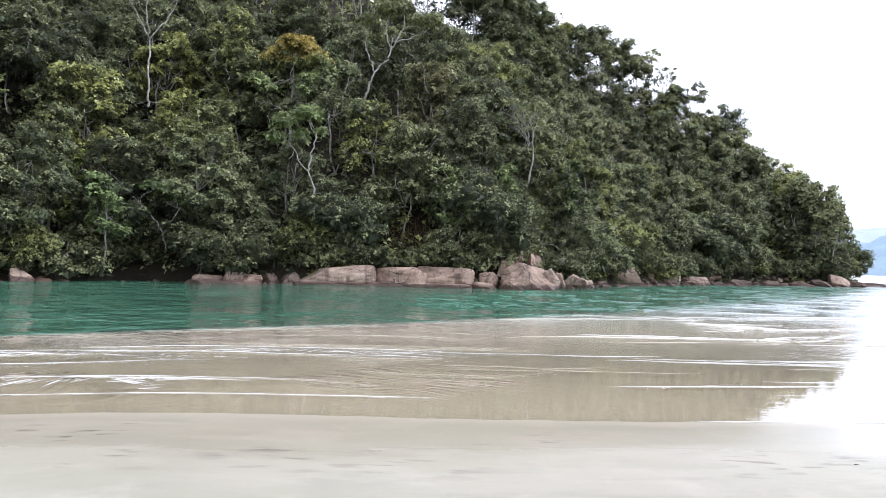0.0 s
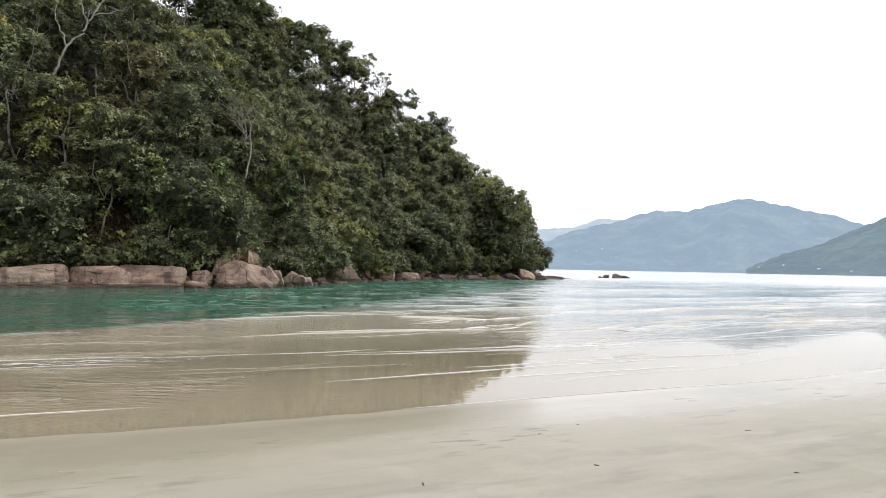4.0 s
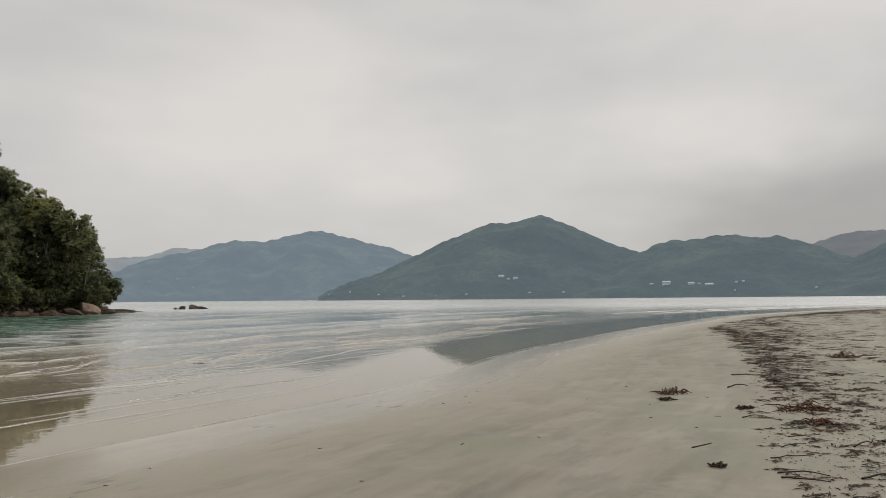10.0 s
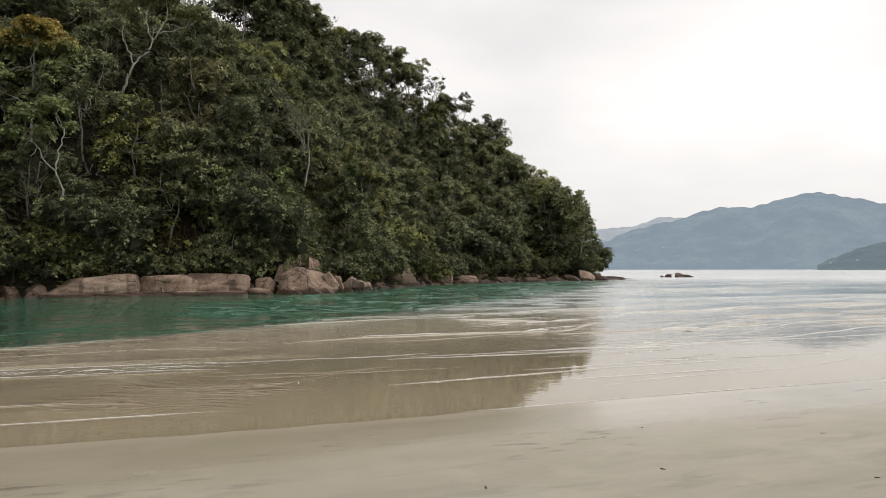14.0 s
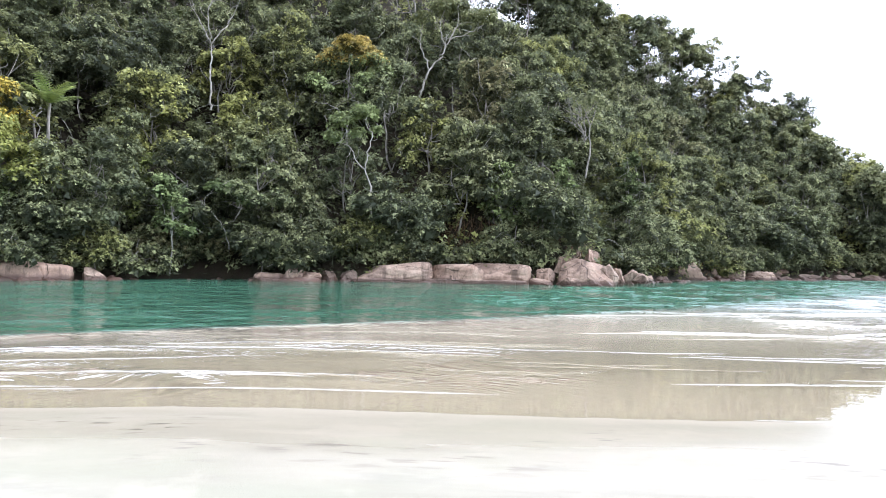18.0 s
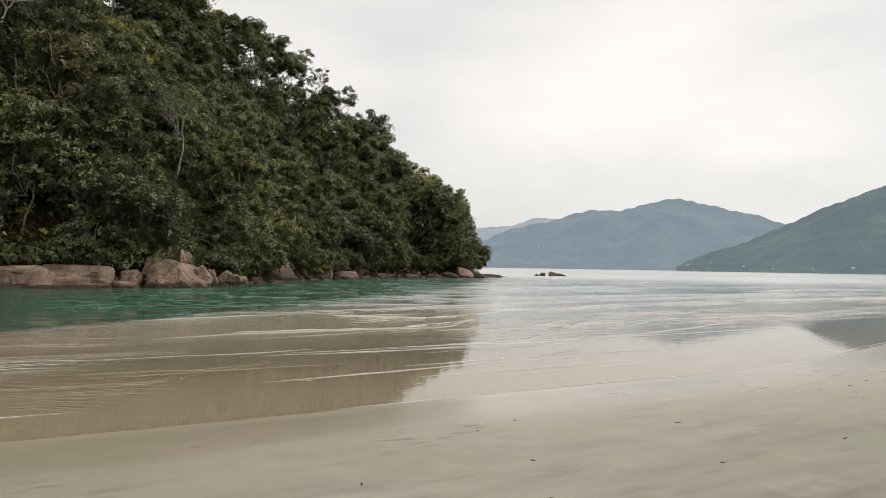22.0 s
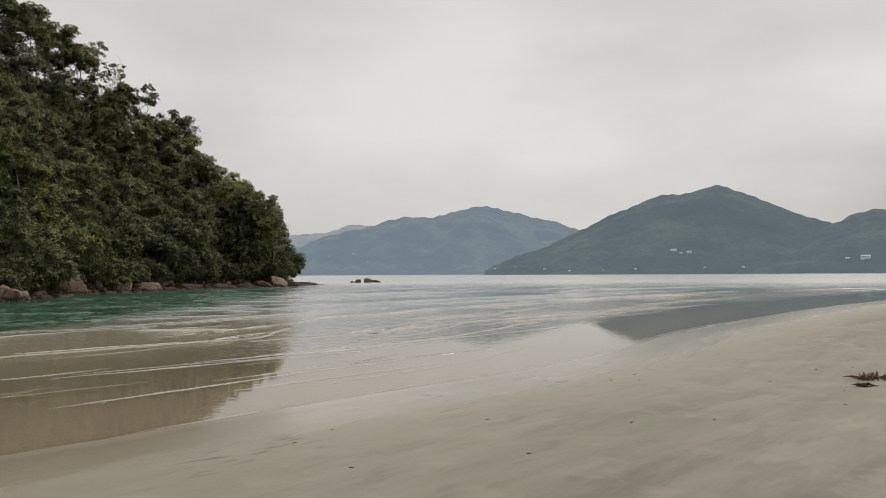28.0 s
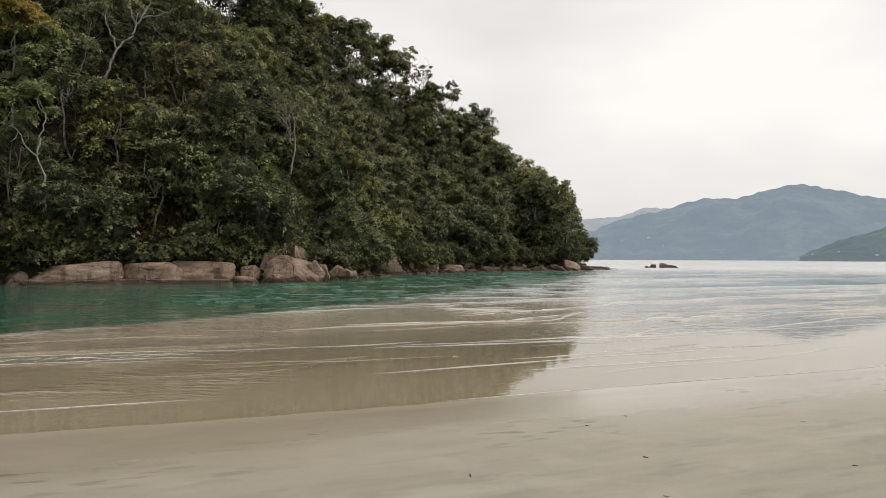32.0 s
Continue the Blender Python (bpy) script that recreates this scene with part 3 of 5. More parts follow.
def shade_leaves(cores, each, seed):
    """Large leaf triangles inside each lobe, later coloured dark as painted shade."""
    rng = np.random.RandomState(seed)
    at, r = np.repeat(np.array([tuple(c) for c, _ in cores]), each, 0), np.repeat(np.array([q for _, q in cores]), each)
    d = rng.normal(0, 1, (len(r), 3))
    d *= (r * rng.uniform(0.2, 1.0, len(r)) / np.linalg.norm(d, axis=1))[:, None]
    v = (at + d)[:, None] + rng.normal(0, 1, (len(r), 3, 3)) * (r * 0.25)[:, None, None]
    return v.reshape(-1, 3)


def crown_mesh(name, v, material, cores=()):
    """Leaves as one mesh, with a tone of its own for each rosette; the inner leaves get tone 0, painted shade."""
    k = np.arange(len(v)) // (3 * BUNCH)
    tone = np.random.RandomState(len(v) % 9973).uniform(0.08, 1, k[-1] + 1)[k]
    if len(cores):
        deep = shade_leaves(cores, 46, len(v) % 97)
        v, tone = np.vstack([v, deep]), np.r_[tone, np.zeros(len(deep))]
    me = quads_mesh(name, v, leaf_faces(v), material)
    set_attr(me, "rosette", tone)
    return me


def leaf_faces(v):
    return np.arange(len(v)).reshape(-1, 3)


def tree_shape(seed, tall, wide, count, size=0.36, kind="dome"):
    """Runs of wood and leaf places of one tree that stands at the origin."""
    rng = np.random.RandomState(seed)
    n = {"dome": 38, "tier": 36, "column": 30, "sparse": 14, "bush": 46}[kind]
    cs, rs = [], []
    for k in range(n):
        a, u = rng.uniform(0, 2 * math.pi), math.sqrt(rng.uniform(0.03, 1))
        if kind == "dome":
            z = tall * (0.90 - 0.46 * u**2 + rng.uniform(-0.26, 0.06))
            r = wide * rng.uniform(0.16, 0.34)
        elif kind == "tier":
            z = tall * (0.34 + 0.58 * (k % 5) / 4 + rng.uniform(-0.08, 0.08))
            r = wide * rng.uniform(0.2, 0.36)
            u *= 1.05 - 0.13 * (k % 5)
        elif kind == "column":
            z = tall * (0.12 + 0.82 * k / n)
            u *= 0.65
            r = wide * rng.uniform(0.22, 0.42)
        elif kind == "bush":
            z = tall * (0.15 + 0.75 * rng.uniform() * (1.1 - 0.6 * u))
            r = wide * rng.uniform(0.18, 0.36)
        else:
            z = tall * (0.62 + 0.34 * rng.uniform())
            r = wide * rng.uniform(0.16, 0.32)
        cs.append((wide * u * math.cos(a) * 0.85, wide * u * math.sin(a) * 0.85, z))
        rs.append(r)
    cs, rs = np.array(cs), np.array(rs)
    top = (rng.uniform(-0.4, 0.4), rng.uniform(-0.4, 0.4), tall * 0.72)
    runs = [limb(rng, (0, 0, -1.2), top, 0.012 * tall, 0.04, 0.05, 8)]
    for c in cs[: 8]:
        t = rng.uniform(0.35, 0.8)
        runs.append(limb(rng, np.array(top) * t, c, 0.0055 * tall, 0.018, 0.13, 7))
        for _ in range(1 if kind != "sparse" else 4):
            runs.append(limb(rng, np.array(top) * t + (c - np.array(top) * t) * rng.uniform(0.5, 0.9), c + rng.normal(0, 0.6, 3), 0.024, 0.009, 0.15, 5))
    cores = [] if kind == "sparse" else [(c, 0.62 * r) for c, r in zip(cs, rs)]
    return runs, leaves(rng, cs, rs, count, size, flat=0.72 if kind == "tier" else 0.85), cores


SHAPES = [("dome", 9.5, 3.9, 7800), ("tier", 9.0, 3.7, 7400), ("column", 10.0, 2.8, 6400), ("dome", 8.0, 3.4, 6800), ("sparse", 11.0, 3.0, 2600),
          ("tier", 11.0, 3.3, 7200), ("column", 8.0, 2.6, 6200), ("dome", 11.5, 3.6, 8000), ("bush", 7.0, 4.2, 9600), ("bush", 5.4, 3.6, 7600)]
TREE_MESHES, TREE_LEAVES = [], []
for k, (kind, tall, wide, count) in enumerate(SHAPES):
    runs, lv, cores = tree_shape(100 + k, tall, wide, int(count * 0.9), (0.165, 0.19, 0.15)[k % 3], kind)
    tv, tf = tubes(runs, 5)
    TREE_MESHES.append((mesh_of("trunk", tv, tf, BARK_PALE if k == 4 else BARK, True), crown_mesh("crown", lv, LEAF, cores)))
    tv, tf = tubes(runs[:4], 4)
    TREE_LEAVES.append((np.array([tuple(p) for p in tv]), np.array(tf), lv, cores))

TREE_WORDS = {"dome": "broad rounded rainforest tree with dense dark green crown on the slope", "tier": "rainforest tree with layered grey-green foliage on the slope",
              "column": "slender leafy tree hung with creepers on the slope", "bush": "low dense leafy shrub hanging over the shore rocks", "sparse": "thin tree with pale bare limbs and sparse leaves on the slope"}


# heading, distance and width of the places kept free for trees that stand out
CLEARINGS = [(90, 54, 4.0), (97.5, 53, 3.0), (64.8, 63, 3.6), (63, 55.5, 2.2), (75.4, 66, 2.4), (86.3, 57, 2.0), (56.2, 68, 3.0), (89.5, 52.5, 1.4)]


def plant():
    rng = np.random.RandomState(7)
    step = 4.1
    gx, gy = np.meshgrid(np.arange(-130, -38, step), np.arange(-46, 150, step))
    x = gx.ravel() + rng.uniform(-1.4, 1.4, gx.size)
    y = gy.ravel() + rng.uniform(-1.4, 1.4, gx.size)
    d = hill_depth(x, y)
    ok = (d > 1.6) & (d < 48)
    head = np.degrees(np.arctan2(-x, y))
    ok &= ~((head > 43.2) & (head < 48.2) & (d < 4.5))
    head, dist = np.degrees(np.arctan2(-x, y)), np.hypot(x, y)
    nearer = hill_height(x * (1 - 7 / dist), y * (1 - 7 / dist), hill_depth(x * (1 - 7 / dist), y * (1 - 7 / dist)))
    ok &= (nearer < hill_height(x, y, d) + 1.0) & (head < 112)
    for hd, ds, wide in CLEARINGS:
        side = np.abs(head - hd) * radians(1) * dist
        ok &= ~((side < wide) & (dist > ds - 4.5) & (dist < ds + 1.5))
    x, y, d = x[ok], y[ok], d[ok]
    z = hill_height(x, y, d)
    order = np.argsort(d + rng.uniform(-1, 1, len(d)))
    x, y, z, d = x[order], y[order], z[order], d[order]
    size = rng.uniform(0.8, 1.25, len(x)) * np.interp(d, [0, 4, 12, 60], [0.65, 0.9, 1.0, 0.9])
    turn, which = rng.uniform(0, 360, len(x)), rng.choice([0, 0, 0, 1, 1, 1, 2, 2, 3, 3, 3, 4, 5, 5, 6, 6, 7, 7, 7, 7], len(x))
    front = (d < 4.5) & (rng.uniform(0, 1, len(x)) < 0.8)
    which, size = np.where(front, 8 + (turn > 180), which), np.where(front, size * 1.25, size)
    which = np.where((d < 16) & (which == 4), 0, which)
    near = np.arange(len(x)) < 215
    line = HILL_SHORE[(HILL_SHORE[:, 1] > -14) & (HILL_SHORE[:, 1] < 116)]
    line = np.vstack([a + (b - a) * u for a, b in zip(line[:-1], line[1:]) for u in (0.0, 0.5)])[::2]
    sx, sy = line[:, 0] - rng.uniform(1.2, 3.8, len(line)), line[:, 1] + rng.uniform(-0.8, 0.8, len(line))
    sd = hill_depth(sx, sy)
    shead = np.degrees(np.arctan2(-sx, sy))
    bare = (sd < 0.9) | ((shead > 42.8) & (shead < 49.5) & (sd < 4.0)) | ((shead >= 49.5) & (shead < 64.0) & (sd < 2.4)) | ((shead > 36.8) & (shead < 38.6) & (sd < 3.5))
    sx, sy, sd = sx[~bare], sy[~bare], sd[~bare]
    k = len(sx)
    x, y, z = np.r_[sx, x], np.r_[sy, y], np.r_[hill_height(sx, sy, sd) - 0.3, z]
    size, turn, which = np.r_[rng.uniform(0.45, 0.85, k), size], np.r_[rng.uniform(0, 360, k), turn], np.r_[rng.choice([8, 9], k), which]
    near = np.r_[np.ones(k, bool), near]
    firsts = {}
    for i in np.where(near)[0]:
        k = which[i]
        m = pose(x[i], y[i], z[i], rng.uniform(-6, 6), rng.uniform(-6, 6), turn[i]) @ Matrix.Scale(size[i], 4)
        if k not in firsts:
            t = thing("tree", m, TREE_WORDS[SHAPES[k][0]], "tree", "trees on the headland")
            part("trunk", TREE_MESHES[k][0], t)
            part("crown", TREE_MESHES[k][1], t)
            t.matrix_basis = pose(x[i], y[i], z[i], 0, 0, turn[i])
            firsts[k] = t
        else:
            copy_thing(firsts[k], m)
    wood_v, wood_f, leaf_v, inner, tone, base = [], [], [], [], [], 0
    for i in np.where(~near)[0]:
        tv, tf, lv, cores = TREE_LEAVES[which[i]]
        a = math.radians(turn[i])
        r = np.array([[math.cos(a), -math.sin(a), 0], [math.sin(a), math.cos(a), 0], [0, 0, 1]]) * size[i]
        at = np.array([x[i], y[i], z[i]])
        lv = lv.reshape(-1, 3 * BUNCH, 3)
        lv = lv[rng.uniform(0, 1, len(lv)) < 0.50]
        lv = (lv.mean(1, keepdims=True) + (lv - lv.mean(1, keepdims=True)) * 1.6).reshape(-1, 3)
        leaf_v.append(lv @ r.T + at)
        tone.append(np.full(len(lv), rng.uniform()))
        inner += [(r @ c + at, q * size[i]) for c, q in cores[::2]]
        wood_v.append(tv @ r.T + at)
        wood_f.append(tf + base)
        base += len(tv)
    lv = np.vstack(leaf_v)
    wood = thing("forest", (0, 0, 0), "dense rainforest covering the upper slope of the headland", "forest", kind="stuff")
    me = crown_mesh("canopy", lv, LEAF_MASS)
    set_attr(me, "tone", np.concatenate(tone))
    # no rosette tone here, so these triangles turn near-black: painted canopy shade
    deep = shade_leaves(inner, 14, 4)
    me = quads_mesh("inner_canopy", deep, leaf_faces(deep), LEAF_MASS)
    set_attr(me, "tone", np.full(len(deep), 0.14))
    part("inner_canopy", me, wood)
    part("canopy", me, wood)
    part("trunks", quads_mesh("trunks", np.vstack(wood_v), np.vstack(wood_f), BARK, True), wood)


plant()


def undergrowth():
    rng = np.random.RandomState(17)
    n = 430000
    x, y = rng.uniform(-115, -38, n), rng.uniform(-40, 135, n)
    d = hill_depth(x, y)
    ok = (d > 0.9) & (d < 40) & (rng.uniform(0, 1, n) < np.interp(d, [0, 8, 25], [1.0, 0.95, 0.5]))
    x, y, d = x[ok], y[ok], d[ok]
    z = hill_height(x, y, d) + rng.uniform(0, 1, len(x)) ** 1.6 * 2.6 + 0.1
    lv = leaves(rng, np.stack([x, y, z], 1), np.full(len(x), 0.4), len(x), 0.26)
    me = crown_mesh("undergrowth", lv, LEAF_MASS)
    t = 0.5 + 0.5 * wavy(lv[:, 0], lv[:, 1], 33, 1.5)
    set_attr(me, "tone", np.clip(t, 0, 1))
    tagged(new("undergrowth", me), "tangled green undergrowth and shrubs beneath the trees", "undergrowth", kind="stuff")


undergrowth()


# ---- rocks along the headland's shore ----
def rock_mesh(seed, cuts=7, fine=3, rough=0.16, mat=ROCK, power=4.0, ledge=0.0):
    """A weathered block about one metre across, with worn cleft faces."""
    rng = np.random.RandomState(seed)
    bm = bmesh.new()
    bmesh.ops.create_icosphere(bm, subdivisions=fine, radius=1.0)
    planes = []
    for _ in range(cuts):
        a, u = rng.uniform(0, 6.28), rng.uniform(-0.2, 0.9)
        w = math.sqrt(max(0, 1 - u * u))
        planes.append((Vector((w * math.cos(a), w * math.sin(a), u)), rng.uniform(0.26, 0.44) if power < 7 else rng.uniform(0.43, 0.52)))
    off = Vector(rng.uniform(-50, 50, 3))
    for v in bm.verts:
        c = v.co
        v.co = c * (0.5 / (abs(c.x) ** power + abs(c.y) ** power + abs(c.z) ** power) ** (1 / power))
        for nrm, dist in planes:
            over = v.co.dot(nrm) - dist
            if over > 0:
                v.co -= nrm * over
        p = v.co * 2.2 + off
        if ledge:
            step = v.co.z * 4.5 + noise.noise(v.co * 1.7 + off) * 0.8
            v.co.y -= ledge * (step - math.floor(step)) ** 3 * (1 if v.co.y < 0 else -1)
            v.co.z += noise.noise(Vector((v.co.x * 3.1, v.co.y * 2.0, off.x))) * ledge * 1.6 * (v.co.z > 0)
        v.co += v.co.normalized() * (noise.noise(p) * rough * 0.45 + abs(noise.noise(p * 2.6)) * rough * -0.35 + noise.noise(p * 8) * rough * 0.12)
    me = bpy.data.meshes.new("boulder")
    bm.to_mesh(me)
    bm.free()
    me.polygons.foreach_set("use_smooth", [power < 5 or power > 7] * len(me.polygons))
    me.materials.append(mat)
    return me


def polar(heading, dist, z=0.0):
    a = radians(heading)
    return Vector((-math.sin(a) * dist, math.cos(a) * dist, z))


def boulder(heading, dist, wide, deep, high, seed, label, group="shore rocks", lean=0.0, lift=0.0, cuts=7, power=4.0):
    """A rock seen from the beach as wide as given; its foot lies under water or in the bank."""
    at = polar(heading, dist, 0)
    ob = new("boulder", rock_mesh(seed, cuts, 5 if wide > 4 else 4 if wide > 1.2 else 3, 0.10 if power > 6 else 0.13 if label.startswith("large") else 0.24, ROCK_DARK if label.startswith(("small", "dark")) else ROCK, power, 0.0 if power > 6 else 0.012))
    low = 0.5 if lift == 0 else 0.1
    spin = (seed * 37 % 50) - 25 if label.startswith(("small", "squared")) else 0
    ob.matrix_basis = pose(at.x, at.y, lift + (high - low) / 2, 0, lean, heading + spin) @ Matrix.Diagonal((wide * 1.08, deep * 1.08, (high + low) * 1.02, 1))
    return tagged(ob, label, "boulder", group)


SLAB = "long low slab of pinkish granite with a dark tide band"
PALE = "large rounded pale granite boulder split by cracks"
SMALL = "small angular granite rock at the water's edge"
SHELF = "low tide-washed shelf of brown granite along the waterline"
BLOCK = "squared pinkish granite block with worn edges"
for k, (hd, ds, w, dp, h, label, lift, lean) in enumerate([
        (102.1, 50.6, 2.3, 2.2, 1.65, BLOCK, 0, 3), (100.1, 50.6, 2.0, 2.0, 1.55, BLOCK, 0, -3), (97.0, 52.4, 1.8, 1.6, 1.55, BLOCK, 0, 4), (98.2, 50.4, 4.6, 2.6, 0.6, SHELF, 0, 2),
        (92.4, 51.2, 5.4, 3.6, 1.0, SLAB, 0, -3), (88.4, 51.7, 3.6, 3.4, 1.25, SLAB, 0, 2), (86.2, 51.8, 2.9, 3.0, 1.1, SLAB, 0, 9), (89.0, 50.5, 5.0, 1.6, 0.42, SHELF, 0, 0), (94.0, 50.2, 4.6, 1.6, 0.36, SHELF, 0, 0),
        (83.25, 51.6, 1.45, 1.2, 0.78, BLOCK, 0, 0), (82.0, 52.0, 1.1, 1.0, 0.35, SMALL, 0, 0), (70.6, 52.0, 1.9, 1.6, 0.6, BLOCK, 0, 4), (68.9, 52.2, 2.0, 1.8, 0.95, BLOCK, 0, -8), (67.5, 52.3, 1.5, 1.5, 0.7, BLOCK, 0, 6),
        (69.0, 51.6, 4.0, 1.3, 0.3, SHELF, 0, 0), (65.9, 52.9, 1.6, 1.4, 0.95, SMALL, 0, 0), (64.6, 53.0, 1.3, 1.4, 1.0, SMALL, 0, 8),
        (60.9, 54.4, 5.6, 4.4, 1.30, SLAB, 0, -6), (55.7, 54.4, 4.0, 4.4, 1.40, SLAB, 0, -3), (60.9, 52.7, 5.6, 1.5, 0.34, SHELF, 0, 0), (54.2, 52.7, 7.2, 1.5, 0.32, SHELF, 0, 0),
        (49.75, 54.6, 0.9, 1.2, 1.15, BLOCK, 0, 5), (48.4, 54.4, 1.55, 1.6, 1.28, BLOCK, 0, -2), (48.6, 53.2, 2.1, 1.4, 0.44, BLOCK, 0, 0), (46.7, 53.3, 1.5, 1.4, 0.62, BLOCK, 0, 10),
        (45.6, 55.6, 4.1, 3.4, 2.3, PALE, 0, 0), (43.75, 55.9, 1.6, 1.8, 1.75, BLOCK, 0, 14), (47.35, 56.4, 1.8, 1.8, 2.05, BLOCK, 0, -8), (46.25, 57.3, 1.5, 1.6, 2.55, BLOCK, 0, -4), (45.1, 57.5, 1.35, 1.5, 2.8, BLOCK, 0, 5),
        (46.3, 58.9, 1.2, 1.2, 3.35, PALE, 0, 12), (44.0, 54.5, 1.7, 1.4, 0.6, PALE, 0, 8), (42.9, 57.4, 1.3, 1.2, 1.2, BLOCK, 0, 22), (42.2, 59.2, 1.2, 1.1, 1.3, BLOCK, 0, 26), (41.4, 61.5, 1.5, 1.2, 0.9, BLOCK, 0, 15), (40.6, 65.0, 1.6, 1.4, 0.8, SMALL, 0, 10), (39.7, 70.0, 1.8, 1.5, 0.8, SMALL, 0, -8),
        (37.7, 79.0, 3.2, 2.8, 2.4, PALE, 0, 4), (36.2, 83.0, 1.8, 1.6, 0.9, SMALL, 0, 0), (34.9, 86.5, 2.6, 2.2, 1.6, BLOCK, 0, -8), (33.6, 88.0, 2.0, 1.8, 0.9, SMALL, 0, 4), (32.4, 91.5, 2.5, 2.2, 1.5, BLOCK, 0, -8), (30.8, 94.0, 1.8, 1.8, 0.8, SMALL, 0, 0), (29.2, 97.0, 2.4, 2.2, 1.1, SMALL, 0, 4), (27.4, 102.0, 2.2, 2.2, 1.1, SMALL, 0, 0),
        (25.4, 107.0, 3.2, 3.0, 1.0, SMALL, 0, 6), (24.0, 109.5, 3.0, 3.0, 1.2, SMALL, 0, 10), (23.0, 112.0, 3.0, 2.6, 1.5, PALE, 0, 14), (22.2, 116.0, 3.4, 3.0, 1.3, SMALL, 0, 8),
        (21.5, 120.0, 3.4, 3.0, 0.9, SMALL, 0, 0), (20.9, 124.0, 2.8, 3.0, 0.75, SMALL, 0, 0), (20.3, 128.0, 2.6, 2.0, 0.5, SMALL, 0, 0), (19.7, 131.0, 1.8, 1.4, 0.3, SMALL, 0, 0), (52.1, 54.6, 4.1, 4.2, 1.52, SLAB, 0, 2)]):
    flat = label in (SLAB, SHELF)
    if label in (SMALL, BLOCK) and 19 < hd < 41:
        w, h = w * 1.35, h * 0.68
    boulder(hd, ds, w, dp, h, 300 + k, label, lean=lean, lift=lift, cuts=3 if flat else 5 if label == BLOCK else 9, power=8.0 if flat else 5.5 if label != PALE else 4.0)
for k, (hd, ds, w, h) in enumerate([(17.15, 160, 1.2, 0.5), (16.65, 160, 2.0, 0.95), (15.75, 161, 2.6, 1.15), (15.25, 161, 2.8, 0.75)]):
    boulder(hd, ds, w * 0.85, 2.0, h * 0.85, 400 + k, "dark wave-washed rock standing out of the bay", "rocks in the bay")


def rubble():
    rng = np.random.RandomState(51)
    kinds = [rock_mesh(500 + k, 6, 2, 0.16, ROCK_DARK if k % 2 else ROCK, 5.0) for k in range(5)]
    line = HILL_SHORE[(HILL_SHORE[:, 1] > -12) & (HILL_SHORE[:, 1] < 122)]
    heap = line[(line[:, 1] > 40) & (line[:, 1] < 112)]
    for k in range(280):
        strip = heap if k % 2 else line
        i = rng.randint(0, len(strip) - 1)
        p = strip[i] + (strip[i + 1] - strip[i]) * rng.uniform()
        w = rng.uniform(0.35, 1.25) * (1.3 if p[1] > 60 else 1.0)
        x, y = p + rng.normal(0, 0.55, 2) - (rng.uniform(0, 1.4) if k % 2 else 0.0, 0)
        d = float(hill_depth(np.array([x]), np.array([y]))[0])
        z = float(hill_height(np.array([x]), np.array([y]), np.array([max(d, -2.5)]))[0])
        ob = new("shore_rock", kinds[k % 5])
        ob.matrix_basis = pose(x, y, max(z, -0.15) + w * 0.04, rng.uniform(-20, 20), rng.uniform(-20, 20), rng.uniform(0, 360)) @ Matrix.Diagonal((w, w * rng.uniform(0.7, 1.1), w * rng.uniform(0.35, 0.6), 1))
        tagged(ob, "loose brownish granite rock on the headland's shore", "rock", "loose shore rocks")


rubble()


# ---- trees that stand out ----
def own_tree(name, label, heading, dist, foot, tall, wide, kind, seed, count, size, leaf, bark, second=None, group=""):
    runs, lv, cores = tree_shape(seed, tall, wide, count, size * 0.85, kind)
    at = polar(heading, dist, foot)
    t = thing(name, at, label, "tree", group)
    tv, tf = tubes(runs[:1], 7)
    trunk = part("trunk", mesh_of("trunk", tv, tf, bark, True), t)
    twigs = 4 if kind == "sparse" else 1
    for k in range(1, len(runs), twigs + 1):
        tv, tf = tubes(runs[k : k + twigs + 1], 5)
        part("limb", mesh_of("limb", tv, tf, bark, True), trunk)
    if second is None:
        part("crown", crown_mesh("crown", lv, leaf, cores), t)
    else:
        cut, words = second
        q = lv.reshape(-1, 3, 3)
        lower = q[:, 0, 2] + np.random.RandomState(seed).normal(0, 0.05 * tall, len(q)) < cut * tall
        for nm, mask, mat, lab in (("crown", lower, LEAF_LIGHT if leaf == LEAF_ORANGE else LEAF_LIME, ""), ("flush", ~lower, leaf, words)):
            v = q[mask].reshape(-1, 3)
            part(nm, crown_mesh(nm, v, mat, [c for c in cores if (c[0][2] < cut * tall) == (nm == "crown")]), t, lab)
    return t


own_tree("yellow_tree", "tall tree with a yellow-orange flushing crown above the rocks", 90.3, 54.0, 2.0, 11.2, 4.9, "dome", 811, 19000, 0.20, LEAF_YELLOW, BARK, (0.76, "yellow-orange young leaves"))
own_tree("yellow_tree", "tree with a yellow-green flushing crown beside the rocks", 97.0, 53.0, 2.2, 10.6, 4.3, "dome", 812, 15000, 0.20, LEAF_YELLOW, BARK, (0.72, "yellow young leaves"))
own_tree("orange_tree", "tree with an orange-brown flushing crown high on the slope", 64.8, 63.0, 13.0, 9.7, 3.7, "dome", 813, 11500, 0.20, LEAF_ORANGE, BARK, (0.66, "orange-brown young leaves"))


